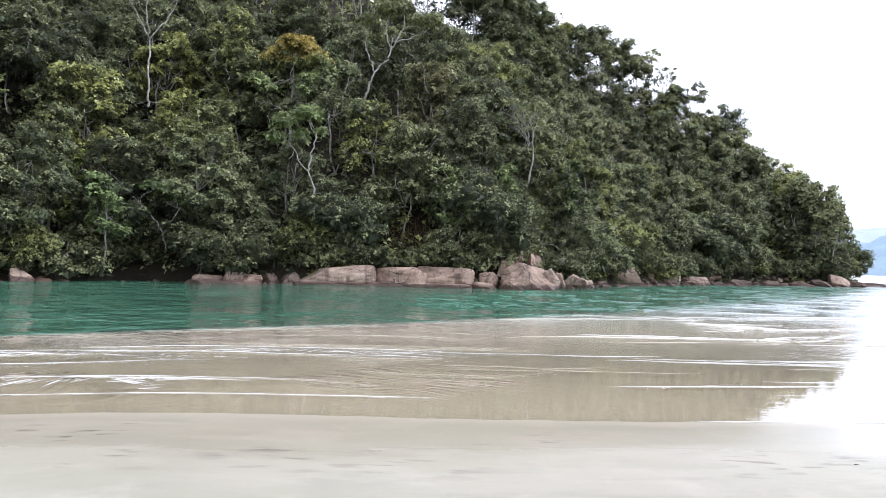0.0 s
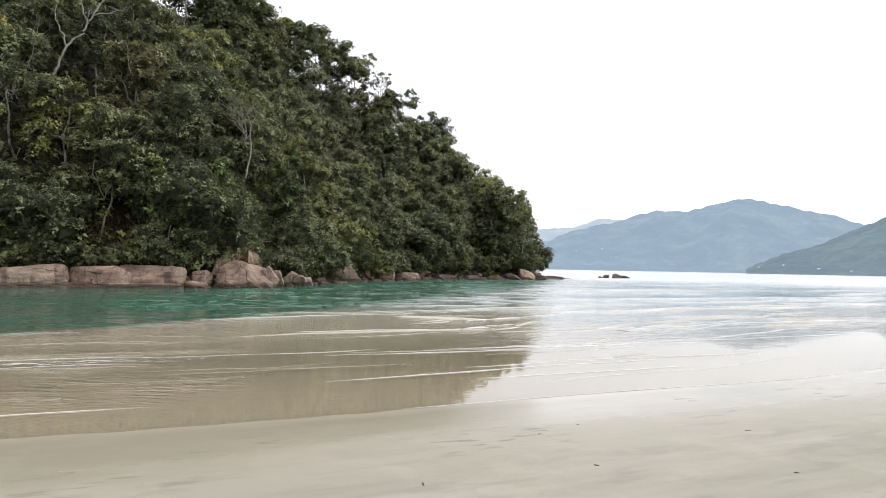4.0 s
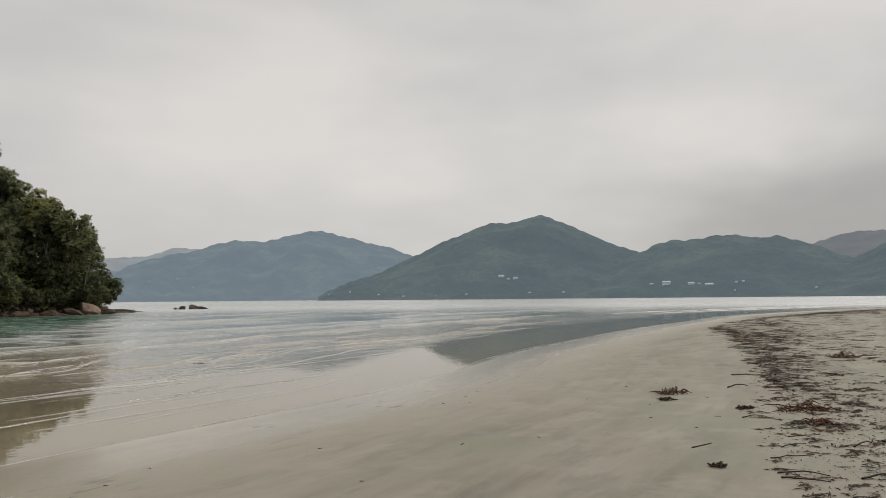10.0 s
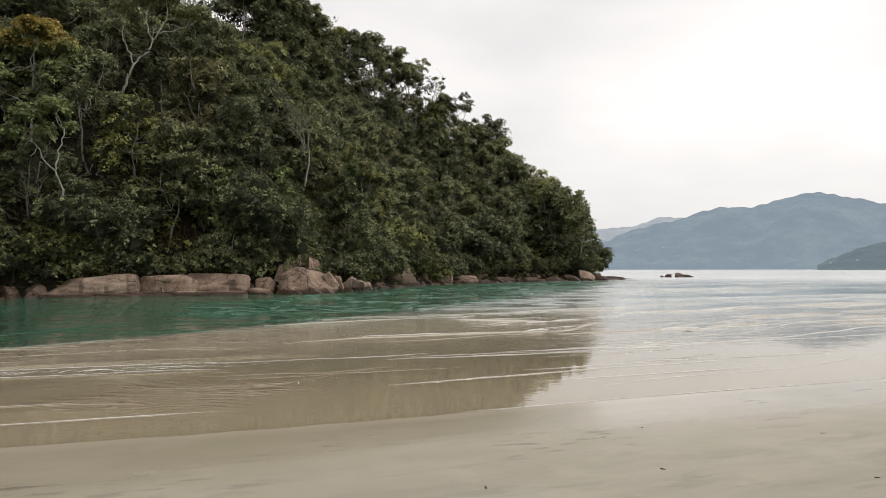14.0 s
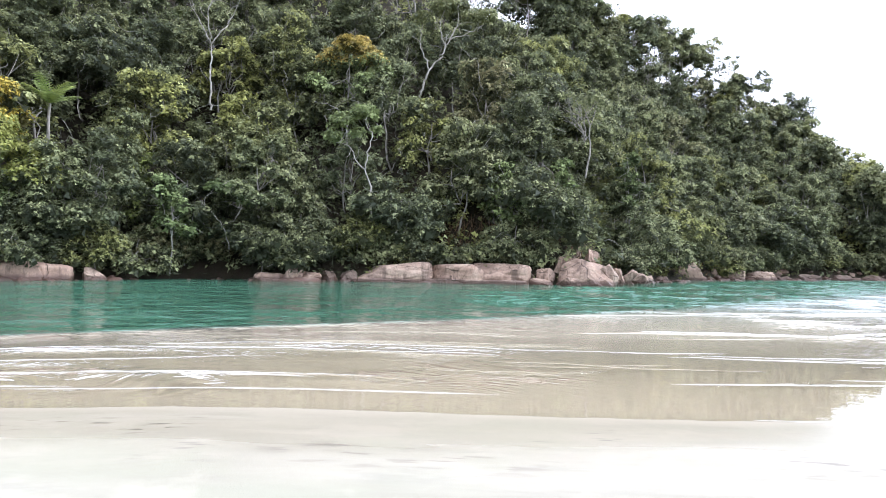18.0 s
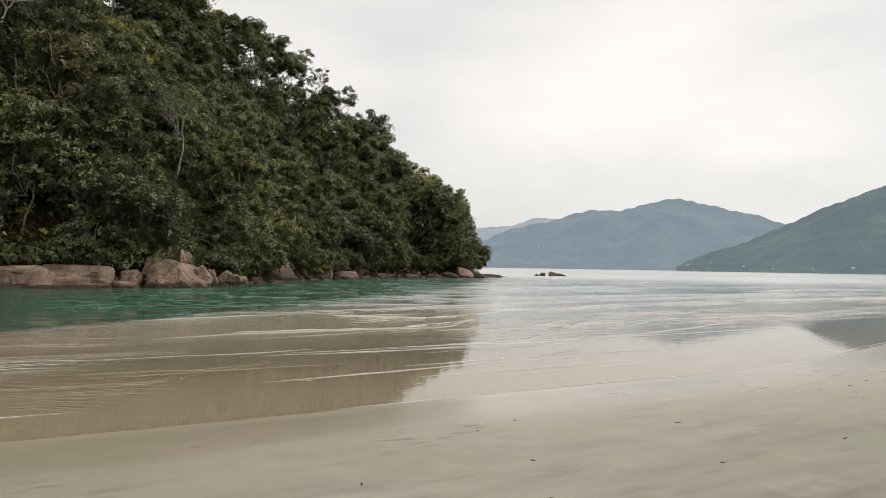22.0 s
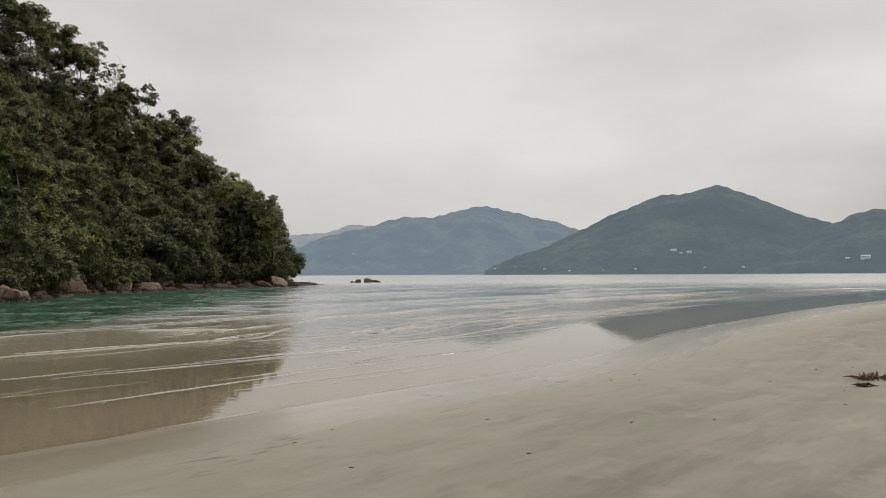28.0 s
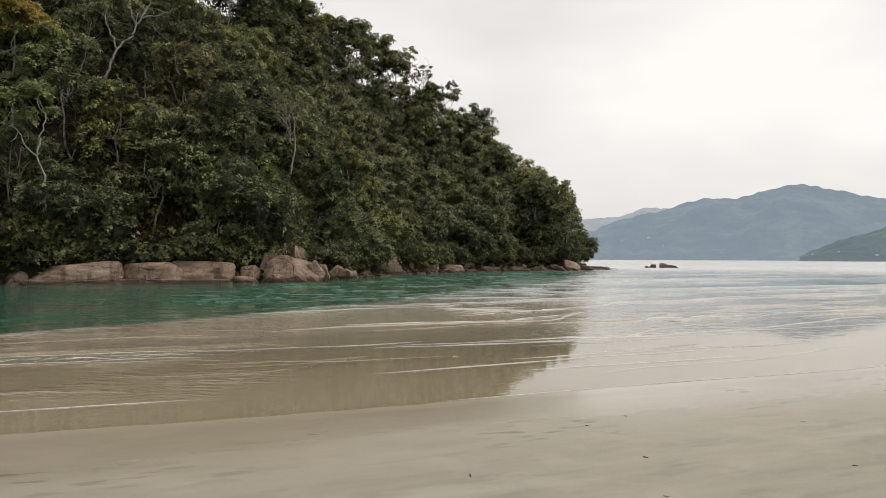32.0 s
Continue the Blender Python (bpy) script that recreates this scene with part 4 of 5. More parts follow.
def bare_tree(label, heading, dist, rise, limbs, lobes, count, leaf, thick):
    """A pale tree whose limbs are drawn as runs of (across, up) facing the beach; lobes: (across, up, radius) of thin foliage."""
    rng = np.random.RandomState(int(heading * 10))
    at = polar(heading, dist, EYE + dist * math.tan(radians(rise)))
    t = thing("white_tree", pose(at.x, at.y, at.z, 0, 0, heading), label, "tree")
    trunk = None
    for k, run in enumerate(limbs):
        pts = [(a, rng.normal(0, 0.25) if i else 0.0, u) for i, (a, u) in enumerate(run)]
        fine = curve_points(pts, 0.3)
        fine = fine + rng.normal(0, 0.05, fine.shape)
        r = np.linspace(thick if k == 0 else thick * 0.62, thick * (0.55 if k == 0 else 0.15), len(fine))
        tv, tf = tubes([[(tuple(p), q) for p, q in zip(fine, r)]], 7)
        if trunk is None:
            trunk = part("trunk", mesh_of("trunk", tv, tf, BARK_PALE, True), t)
        else:
            part("limb", mesh_of("limb", tv, tf, BARK_PALE, True), trunk)
            twigs = [limb(rng, fine[i], fine[i] + rng.normal(0, 0.7, 3) + (0, 0, 0.5), thick * 0.28, 0.012, 0.12, 5) for i in range(3, len(fine), 3)]
            if twigs:
                tv, tf = tubes(twigs, 4)
                tagged(part("twigs", mesh_of("twigs", tv, tf, BARK_PALE, True), trunk), kind="stuff")
    cs = np.array([(a, rng.uniform(0.2, 0.9), u) for a, u, _ in lobes])
    lv = leaves(rng, cs, np.array([r for _, _, r in lobes]), count, 0.2)
    part("crown", crown_mesh("crown", lv, leaf), t)


bare_tree("slender white-barked forked tree with thin foliage on the slope", 62.86, 54.0, 5.7, [[(0.2, -2.2), (0, 0), (-0.43, 1.35)], [(-0.43, 1.35), (-1.3, 2.3), (-1.7, 3.1), (-2.65, 3.4)], [(-0.43, 1.35), (-0.2, 2.7), (0.05, 4.05), (-0.35, 4.9), (-0.1, 5.9)]],
          [(-2.1, 4.9, 1.2), (-0.6, 5.5, 1.2), (-1.0, 4.1, 0.7), (0.4, 4.4, 0.6), (-2.9, 3.7, 0.8)], 2400, LEAF_LIGHT, 0.095)
bare_tree("tall pale-limbed tree with sparse leaves high on the slope", 75.4, 64.0, 13.6, [[(0.1, -3.0), (0, 0), (0, 2.7)], [(0, 2.7), (-0.65, 4.0), (-1.3, 5.3), (-1.9, 6.9)], [(0, 2.7), (0.5, 3.4), (1.3, 4.6), (2.1, 6.2), (2.6, 7.4)], [(0, 2.7), (-0.3, 5.0), (0, 7.2)]],
          [(-2.2, 7.2, 1.1), (2.6, 7.6, 1.2), (0, 8.0, 1.3), (-2.6, 5.2, 0.7), (1.2, 7.6, 0.9)], 3200, LEAF, 0.10)
bare_tree("pale-limbed spreading tree high on the slope", 58.2, 66.0, 15.0, [[(-1.2, -3.2), (0, 0), (1.2, 1.5)], [(1.2, 1.5), (1.85, 3.0), (3.5, 3.7), (5.0, 4.5)], [(1.5, 2.2), (0.9, 4.0), (1.3, 5.6)], [(1.85, 3.0), (2.6, 4.6), (2.5, 6.0)], [(0, 0), (-0.9, 2.4), (-0.7, 4.4)]],
          [(5.2, 5.2, 1.2), (1.2, 6.0, 1.2), (2.7, 6.4, 1.2), (-0.8, 5.0, 1.1), (3.8, 5.2, 0.8)], 3400, LEAF, 0.12)
bare_tree("thin pale crooked tree tangled in creepers above the water", 74.2, 53.6, 1.6, [[(0.4, -1.0), (0, 0.6), (-0.6, 1.4)], [(-0.6, 1.4), (-1.3, 2.0), (-1.1, 2.9), (-0.3, 3.1)], [(0, 0.6), (0.9, 1.3), (1.2, 2.4), (0.7, 3.2)], [(-1.3, 2.0), (-2.0, 1.4), (-2.2, 0.5)]],
          [(0.9, 3.3, 0.9), (-0.6, 3.4, 0.8), (1.6, 2.5, 0.7)], 1600, LEAF_LIGHT, 0.05)
own_tree("white_tree", "leaning pale dead tree with few leaves on the slope", 45.5, 64.0, 10.5, 7.0, 2.8, "sparse", 817, 1000, 0.25, LEAF, BARK)
for k, (hd, ds, el, tall, wide, n) in enumerate([(40.3, 118, 18.6, 8.5, 4.2, 2000), (36.4, 122, 16.5, 8.0, 2.2, 420), (33.3, 120, 14.0, 8.5, 3.2, 900), (35.0, 124, 15.5, 7.0, 2.0, 160),
                                                 (30.8, 120, 11.4, 8.0, 2.8, 1300), (28.5, 118, 9.3, 7.5, 2.8, 1500), (25.4, 115, 7.3, 8.0, 3.4, 2000), (24.0, 113, 6.7, 9.0, 3.0, 2200), (23.3, 112, 5.6, 7.5, 2.4, 1900), (43.4, 112, 19.2, 9.0, 3.0, 900), (38.4, 116, 17.6, 8.0, 3.6, 2000), (41.8, 112, 19.2, 8.5, 3.8, 2000), (45.4, 104, 20.6, 9.0, 4.0, 2000), (37.4, 118, 16.6, 7.0, 2.8, 1600), (34.4, 120, 14.2, 7.0, 3.0, 1700), (32.0, 118, 12.4, 7.0, 2.8, 1600),
                                                 (46.6, 104, 21.4, 9.0, 4.2, 2400), (47.9, 100, 22.2, 9.0, 4.2, 2400), (49.2, 98, 23.0, 9.0, 4.4, 2400), (47.2, 101, 19.6, 8.0, 4.0, 2400), (48.5, 98, 20.2, 8.0, 4.0, 2400), (44.4, 106, 19.2, 8.0, 4.0, 2400), (46.0, 102, 18.6, 8.0, 4.0, 2400), (45.0, 104, 17.4, 8.0, 4.0, 2200), (43.0, 110, 17.2, 8.0, 4.0, 2200), (50.4, 95, 22.6, 9.0, 4.2, 2400)]):
    own_tree("skyline_tree", "dark tree with open twiggy crown against the sky", hd, ds, EYE + ds * math.tan(radians(el)) - tall * 0.99, tall, wide, "sparse" if n < 1200 else "dome", 840 + k, n * 2, 0.34, LEAF, BARK, group="trees along the ridge")
for hd, ds, foot, tall, seed in ((52.0, 57.0, 3.0, 6.5, 871), (47.5, 60.0, 4.2, 6.0, 872), (51.0, 57.5, 3.4, 5.0, 873), (89.5, 52.6, 1.2, 7.0, 874), (87.2, 53.6, 1.6, 6.5, 877), (78.0, 53.4, 1.6, 5.5, 878), (80.0, 57.0, 3.0, 6.0, 875), (42.0, 66.0, 5.0, 6.5, 876)):
    own_tree("slim_tree", "slim pale trunk with a small leafy top near the rocks", hd, ds, foot, tall, 1.8, "tier", seed, 1800, 0.25, LEAF_LIGHT, BARK_PALE, group="slim trees by the rocks")

for hd, ds, foot, tall, wide, seed in ((85.9, 52.6, 1.6, 8.2, 3.2, 881), (83.0, 53.2, 1.8, 8.6, 3.0, 882), (71.6, 55.0, 2.6, 9.0, 3.4, 883), (94.6, 52.2, 2.0, 6.4, 3.0, 884)):
    own_tree("tree", "grey-green rainforest tree with layered crown above the rocks", hd, ds, foot, tall, wide, "dome", seed, 7800, 0.18, LEAF, BARK, group="trees on the headland")

for hd, ds, foot, tall, wide, seed in ((63.4, 55.2, 0.8, 3.4, 2.3, 891), (60.9, 55.3, 0.9, 3.0, 2.2, 892), (58.6, 55.1, 0.9, 3.2, 2.2, 893), (56.0, 55.9, 1.1, 2.4, 1.8, 894), (53.3, 56.3, 1.3, 2.6, 1.9, 895), (50.6, 55.7, 1.1, 2.6, 1.9, 896), (48.9, 58.0, 1.8, 2.6, 1.6, 897), (38.0, 82.0, 1.6, 4.2, 2.8, 898), (35.4, 89.0, 1.2, 3.6, 2.6, 899)):
    own_tree("shrub", "dense green shrub hanging over the granite slabs", hd, ds, foot, tall, wide, "bush", seed, 4200, 0.19, LEAF, BARK, group="shrubs over the slabs")


def creepers():
    """Bare pale twigs and hanging creepers over the face of the forest."""
    rng = np.random.RandomState(63)
    runs = []
    while len(runs) < 420:
        x, y = rng.uniform(-75, -40), rng.uniform(-10, 95)
        d = float(hill_depth(np.array([x]), np.array([y]))[0])
        if not 1.5 < d < 22:
            continue
        p = np.array([x, y, float(hill_height(np.array([x]), np.array([y]), np.array([d]))[0]) + rng.uniform(2.0, 9.0)])
        hang = rng.uniform() < 0.5
        way = np.array([rng.normal(0, 0.4), rng.normal(0, 0.4), -1.0]) if hang else np.array([rng.normal(0.5, 0.4), rng.normal(0, 0.9), rng.normal(0.3, 0.5)])
        r, run = rng.uniform(0.013, 0.034), []
        for k in range(9):
            run.append((tuple(p), r * (1 - 0.08 * k)))
            way = way + rng.normal(0, 0.42, 3)
            way /= np.linalg.norm(way)
            p = p + way * rng.uniform(0.2, 0.5)
        runs.append(run)
    v, f = tubes(runs, 4)
    tagged(new("creepers", mesh_of("creepers", v, f, BARK_PALE, True)), "pale hanging creepers and bare twigs over the forest face", "creepers", kind="stuff")


creepers()


def palm(heading, dist, foot, tall, seed):
    rng = np.random.RandomState(seed)
    t = thing("palm_tree", polar(heading, dist, foot), "bright green feather palm rising among darker trees", "palm")
    tv, tf = tubes([limb(rng, (0, 0, -0.8), (0.2, 0.1, tall), 0.13, 0.10, 0.02, 8)], 8)
    part("trunk", mesh_of("trunk", tv, tf, BARK, True), t)
    for k in range(19):
        a, rise, long = k * 2.4, rng.uniform(0.5, 1.45), rng.uniform(1.9, 2.6)
        v, f = [], []
        spine = []
        for u in np.linspace(0, 1, 15):
            out = long * u * math.cos(rise * (1 - u * 0.4))
            up = long * (1.15 * u * math.sin(rise) - 0.38 * u * u)
            spine.append(Vector((0.2 + out * math.cos(a), 0.1 + out * math.sin(a), tall + up)))
        side = Vector((-math.sin(a), math.cos(a), 0))
        for i in range(1, 14):
            way = (spine[i + 1] - spine[i - 1]).normalized()
            for sgn in (-1, 1):
                reach = 0.55 * math.sin(min(1, i / 13 + 0.12) * math.pi * 0.9) + 0.1
                tip = spine[i] + (side * sgn * 0.8 + way * 0.6 + Vector((0, 0, -0.25))) * reach
                b = len(v)
                v += [spine[i] - way * 0.05, spine[i] + way * 0.05, tip + way * 0.02, tip - way * 0.02]
                f.append((b, b + 1, b + 2, b + 3))
        sv, sf = tubes([[(tuple(p), 0.03 * (1 - 0.8 * i / 14) + 0.004) for i, p in enumerate(spine)]], 4)
        f += [tuple(i + len(v) for i in q) for q in sf]
        me = mesh_of("frond", v + sv, f, LEAF_PALM)
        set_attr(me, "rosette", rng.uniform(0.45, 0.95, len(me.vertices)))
        part("frond", me, t)


palm(86.35, 55.6, 4.6, 7.4, 5)


def dry_bank():
    """Dry brown stems and hanging roots on the bank above the slabs."""
    rng = np.random.RandomState(61)
    v, f = [], []
    for _ in range(900):
        hd = rng.choice([rng.uniform(49, 57), rng.uniform(44, 49), rng.uniform(36, 44)], p=[0.7, 0.15, 0.15])
        dist = np.interp(hd, [36, 40, 44, 57], [84, 72, 58, 56]) + rng.uniform(-0.4, 2.2)
        p = polar(hd, dist, 0)
        d = float(hill_depth(np.array([p.x]), np.array([p.y]))[0])
        p.z = float(hill_height(np.array([p.x]), np.array([p.y]), np.array([max(d, 0)]))[0]) + rng.uniform(0, 0.4)
        way = Vector((rng.normal(0, 0.5), rng.normal(0, 0.5), rng.uniform(-0.6, 1.3)))
        side = way.cross(Vector((0.2, 0.3, 1))).normalized() * rng.uniform(0.012, 0.03)
        b = len(v)
        mid = p + way * 0.5 + Vector((0, 0, 0.12))
        v += [p - side, p + side, mid + side, mid - side, p + way + side * 0.3, p + way - side * 0.3]
        f += [(b, b + 1, b + 2, b + 3), (b + 3, b + 2, b + 4, b + 5)]
    me = mesh_of("dry_undergrowth", v, f, LEAF_DRY)
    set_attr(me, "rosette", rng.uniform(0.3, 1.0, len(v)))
    tagged(new("dry_undergrowth", me), "dry reddish-brown stems and roots on the bank above the slabs", "undergrowth", kind="stuff")


dry_bank()


# ---- houses on the far shore ----
# surfaces of distant houses; an even glow is added in place of haze
def hazed(name, color, air):
    n = Nodes(name)
    c = n.mix(n.span(n.noise(n.place(), 0.5, 4.0), 0.4, 0.7, 0.0, 0.4), color, tuple(0.6 * c for c in color))
    return n.done(n.bsdf(c, 0.8, None, 0.1, Emission_Color=air, Emission_Strength=1.0))


WHITE_WALL = hazed("white_render", (0.42, 0.42, 0.40), HAZE_GLOW_NEAR)
TILE_ROOF = hazed("weathered_roof", (0.52, 0.51, 0.49), HAZE_GLOW_NEAR)
# darker paint with a stronger glow imitates the thicker haze farther off
FAR_WALL = hazed("haze_dimmed_render", (0.20, 0.20, 0.19), HAZE_GLOW_MID)
GLASS_DARK = hazed("dark_window", (0.05, 0.06, 0.07), HAZE_GLOW_NEAR)


def block_mesh(name, x0, x1, y0, y1, z0, z1, mat):
    v = [(x, y, z) for z in (z0, z1) for y in (y0, y1) for x in (x0, x1)]
    return mesh_of(name, v, [(0, 2, 3, 1), (4, 5, 7, 6), (0, 1, 5, 4), (2, 6, 7, 3), (0, 4, 6, 2), (1, 3, 7, 5)], mat)


def far_house(heading, rise, long, high, base, air):
    az, far, z = base
    k = int(np.argmin(np.abs(az - heading)))
    slope = (z[:, k] - EYE) / far
    row = int(np.argmax(slope > math.tan(radians(rise))))
    row = max(row, 1)
    at = polar(heading, far[row], z[row, k] - 0.5)
    small = 0.36 if rise < 0.4 else 0.5
    long, high = long * small * (0.7 + 0.6 * abs(math.sin(heading * 7.3))), high * 0.36
    deep = long * 0.6
    t = thing("house", pose(at.x, at.y, at.z, 0, 0, heading), "small white house among trees across the bay", "house", "houses across the bay")
    part("wall", block_mesh("wall", -long / 2, long / 2, -deep / 2, deep / 2, -3, high, FAR_WALL if air == HAZE_GLOW_MID else WHITE_WALL), t)
    e, r = 0.6, high + long * 0.13
    v = [(-long / 2 - e, -deep / 2 - e, high), (long / 2 + e, -deep / 2 - e, high), (long / 2 + e, deep / 2 + e, high), (-long / 2 - e, deep / 2 + e, high), (-long / 2 + 1, 0, r), (long / 2 - 1, 0, r)]
    part("roof", mesh_of("roof", v, [(0, 1, 5, 4), (2, 3, 4, 5), (1, 2, 5), (3, 0, 4), (0, 3, 2, 1)], FAR_WALL if air == HAZE_GLOW_MID else TILE_ROOF), t)
    for i in range(3):
        x = (-0.32 + 0.32 * i) * long
        part("window", block_mesh("window", x - 0.03 * long, x + 0.03 * long, -deep / 2 - 0.15, -deep / 2 + 0.2, high * 0.35, high * 0.8, GLASS_DARK), t)


for hd, el, long, high in ((-8.35, 1.6, 15, 5), (-9.5, 1.5, 18, 7), (-8.9, 1.42, 8, 3), (-6.1, 1.8, 4, 4), (5.55, 0.36, 9, 4), (3.9, 0.3, 9, 4), (1.6, 0.16, 9, 4), (-0.4, 0.16, 12, 4),
                           (-3.0, 0.2, 9, 4), (-5.5, 0.16, 10, 3), (-10.6, 0.16, 9, 3), (-13.3, 0.16, 12, 4), (-15.8, 0.25, 8, 5), (-16.9, 0.3, 7, 5)):
    far_house(hd, el, long, high, SUMMIT_RANGE, HAZE_GLOW_NEAR)
for hd, el, long, high in ((-20.1, 0.82, 9, 4), (-21.2, 0.84, 20, 7), (-23.0, 0.8, 14, 6), (-23.6, 0.8, 9, 3), (-24.3, 0.83, 17, 4), (-26.2, 0.78, 9, 5), (-26.7, 0.82, 10, 4), (-26.1, 0.3, 5, 6), (-31.5, 0.35, 10, 5)):
    far_house(hd, el, long, high, LOW_RANGE, HAZE_GLOW_NEAR)
for hd, el, long, high in ((17.0, 1.6, 12, 6), (15.9, 1.0, 10, 6), (21.3, 0.58, 22, 6), (19.0, 1.2, 9, 5)):
    far_house(hd, el, long, high, HAZY_RANGE, HAZE_GLOW_MID)


# ---- foam lines on the water ----
def offset_line(s0, s1, off, seed, step=0.12, sway=0.35):
    """Places along the waterline, that far out on the water, wandering a little."""
    seg = np.hypot(*np.diff(SHORE, axis=0).T)
    run = np.r_[0, np.cumsum(seg)]
    s = np.arange(s0, s1, step)
    x, y = np.interp(s, run, SHORE[:, 0]), np.interp(s, run, SHORE[:, 1])
    tx, ty = np.gradient(x), np.gradient(y)
    k = np.hypot(tx, ty) + 1e-9
    lean = np.random.RandomState(seed).normal(0, 0.09) if off > 0.3 else 0.0
    d = off + sway * 1.5 * wavy(s, 0 * s, seed, 0.8) + 0.55 * sway * wavy(s, 0 * s, seed + 9, 0.25) + (s - s0) * lean
    return x - ty / k * d, y + tx / k * d


def foam():
    rng = np.random.RandomState(71)
    seg = np.hypot(*np.diff(SHORE, axis=0).T)
    run = np.r_[0, np.cumsum(seg)]
    here = float(run[np.argmin(np.hypot(SHORE[:, 0] + 9.2, SHORE[:, 1] - 0.8))])
    v, f = [], []
    lines = [(here + rng.uniform(-9, 14), rng.uniform(2, 9), rng.uniform(0.9, 6.5), rng.uniform(0.010, 0.024)) for _ in range(24)]
    lines += [(here + rng.uniform(4, 26), rng.uniform(4, 14), rng.uniform(4, 15), rng.uniform(0.012, 0.040)) for _ in range(7)]
    lines += [(here + rng.uniform(70, 120), rng.uniform(20, 70), rng.uniform(8, 15), rng.uniform(0.10, 0.24)) for _ in range(6)]
    lines += [(here + 8, 62, 0.06, 0.013), (here + 20, 30, 0.22, 0.010)]
    for k, (s0, long, off, wide) in enumerate(lines):
        x, y = offset_line(s0, s0 + long, off, 900 + k, 0.1 if wide < 0.1 else 0.8, 0.3 + off * 0.06 if off > 0.3 else 0.06)
        w = wide * (0.35 + 0.65 * np.abs(wavy(x, y, 40 + k, 0.13))) * np.minimum(1, np.minimum(np.arange(len(x)), np.arange(len(x))[::-1]) / 8 + 0.05)
        tx, ty = np.gradient(x), np.gradient(y)
        n = np.hypot(tx, ty) + 1e-9
        b = len(v)
        for i in range(len(x)):
            ox, oy = -ty[i] / n[i] * w[i], tx[i] / n[i] * w[i]
            v += [(x[i] - ox, y[i] - oy, 0.003), (x[i], y[i], 0.004 + w[i] * 0.5), (x[i] + ox, y[i] + oy, 0.003)]
            if i:
                c = b + 3 * i
                f += [(c - 3, c, c + 1, c - 2), (c - 2, c + 1, c + 2, c - 1)]
    tagged(new("foam_lines", mesh_of("foam_lines", v, f, FOAM, True)), "thin white foam lines left by small waves", "foam", kind="stuff")


foam()


def wavelets():
    """Low steep-fronted ripples running in towards the beach, as swellings of the water's surface."""
    rng = np.random.RandomState(77)
    seg = np.hypot(*np.diff(SHORE, axis=0).T)
    run = np.r_[0, np.cumsum(seg)]
    here = float(run[np.argmin(np.hypot(SHORE[:, 0] + 9.2, SHORE[:, 1] - 0.8))])
    rows = [(here + rng.uniform(-10, 16), rng.uniform(1.5, 6), rng.uniform(2.0, 9.0), rng.uniform(0.005, 0.012)) for _ in range(34)]
    rows += [(here + rng.uniform(4, 34), rng.uniform(4, 14), rng.uniform(6.5, 26.0), rng.uniform(0.02, 0.045)) for _ in range(40)]
    rows += [(here + rng.uniform(25, 90), rng.uniform(10, 36), rng.uniform(8, 60), rng.uniform(0.06, 0.12)) for _ in range(34)]
    shape = [(-4.2, -0.25), (-2.4, 0.18), (-1.0, 0.72), (0.0, 1.0), (0.55, 0.62), (1.1, 0.12), (1.6, -0.25)]
    lines = []
    for k, (s0, long, off, high) in enumerate(rows):
        x, y = offset_line(s0, s0 + long, off, 1500 + k, max(0.12, long / 70), 0.55 + 0.045 * off)
        n = len(x)
        if n < 6:
            continue
        lines.append((x, y, high, 60 + k, off))
    crests = len(lines)
    for k in range(330):
        cy = rng.uniform(18, 112)
        cx = np.interp(cy, [18, 38, 62, 112], [-24, -26, -34, -42]) + rng.uniform(-9, 12)
        if hill_depth(np.array([cx]), np.array([cy]))[0] > -1.5:
            continue
        u = np.linspace(-1, 1, 14) * rng.uniform(0.7, 2.6)
        a = rng.normal(0.25, 0.3)
        x, y = cx + u * math.cos(a) - 0.12 * u**2 * math.sin(a), cy + u * math.sin(a) + 0.12 * u**2 * math.cos(a)
        lines.append((x, y, rng.uniform(0.03, 0.075), 300 + k, 8.0))
    def crest_points(x, y, high, seed, off):
        n = len(x)
        tx, ty = np.gradient(x), np.gradient(y)
        ln = np.hypot(tx, ty) + 1e-9
        h = high * np.sin(np.linspace(0, math.pi, n)) ** 0.6 * (0.65 + 0.35 * wavy(x, y, seed, 0.3 + 0.01 * off))
        a, u = np.array(shape).T
        w = -a * high * 2.6
        px, py = x[:, None] - (ty / ln)[:, None] * w, y[:, None] + (tx / ln)[:, None] * w
        pz = np.where(u > 0, u * h[:, None], -0.02)
        i = np.arange(n * len(a)).reshape(n, len(a))
        f = np.stack([i[:-1, :-1], i[:-1, 1:], i[1:, 1:], i[1:, :-1]], -1).reshape(-1, 4)
        return np.stack([px, py, pz], -1).reshape(-1, 3), f

    def water_mesh(name, pts, f):
        me = quads_mesh(name, pts, f, WATER, True)
        q, s = shore_off(pts[:, 0], pts[:, 1])
        set_attr(me, "off_shore", q)
        set_attr(me, "along_shore", s)
        set_attr(me, "channel", ease(brink_side(pts[:, 0], pts[:, 1]), -2.5, 0.5) * ease(np.hypot(pts[:, 0], pts[:, 1]), 150, 75))
        set_attr(me, "depth", np.clip(-ground_height(pts[:, 0], pts[:, 1], q), 0, 6))
        return me

    for row in lines[:crests]:
        pts, f = crest_points(*row)
        tagged(new("wave_crest", water_mesh("wave_crest", pts, f)), "low clear wave crest running in towards the beach", "wave", "wave crests off the beach")
    pts, f, base = [], [], 0
    for row in lines[crests:]:
        p, q = crest_points(*row)
        pts.append(p)
        f.append(q + base)
        base += len(p)
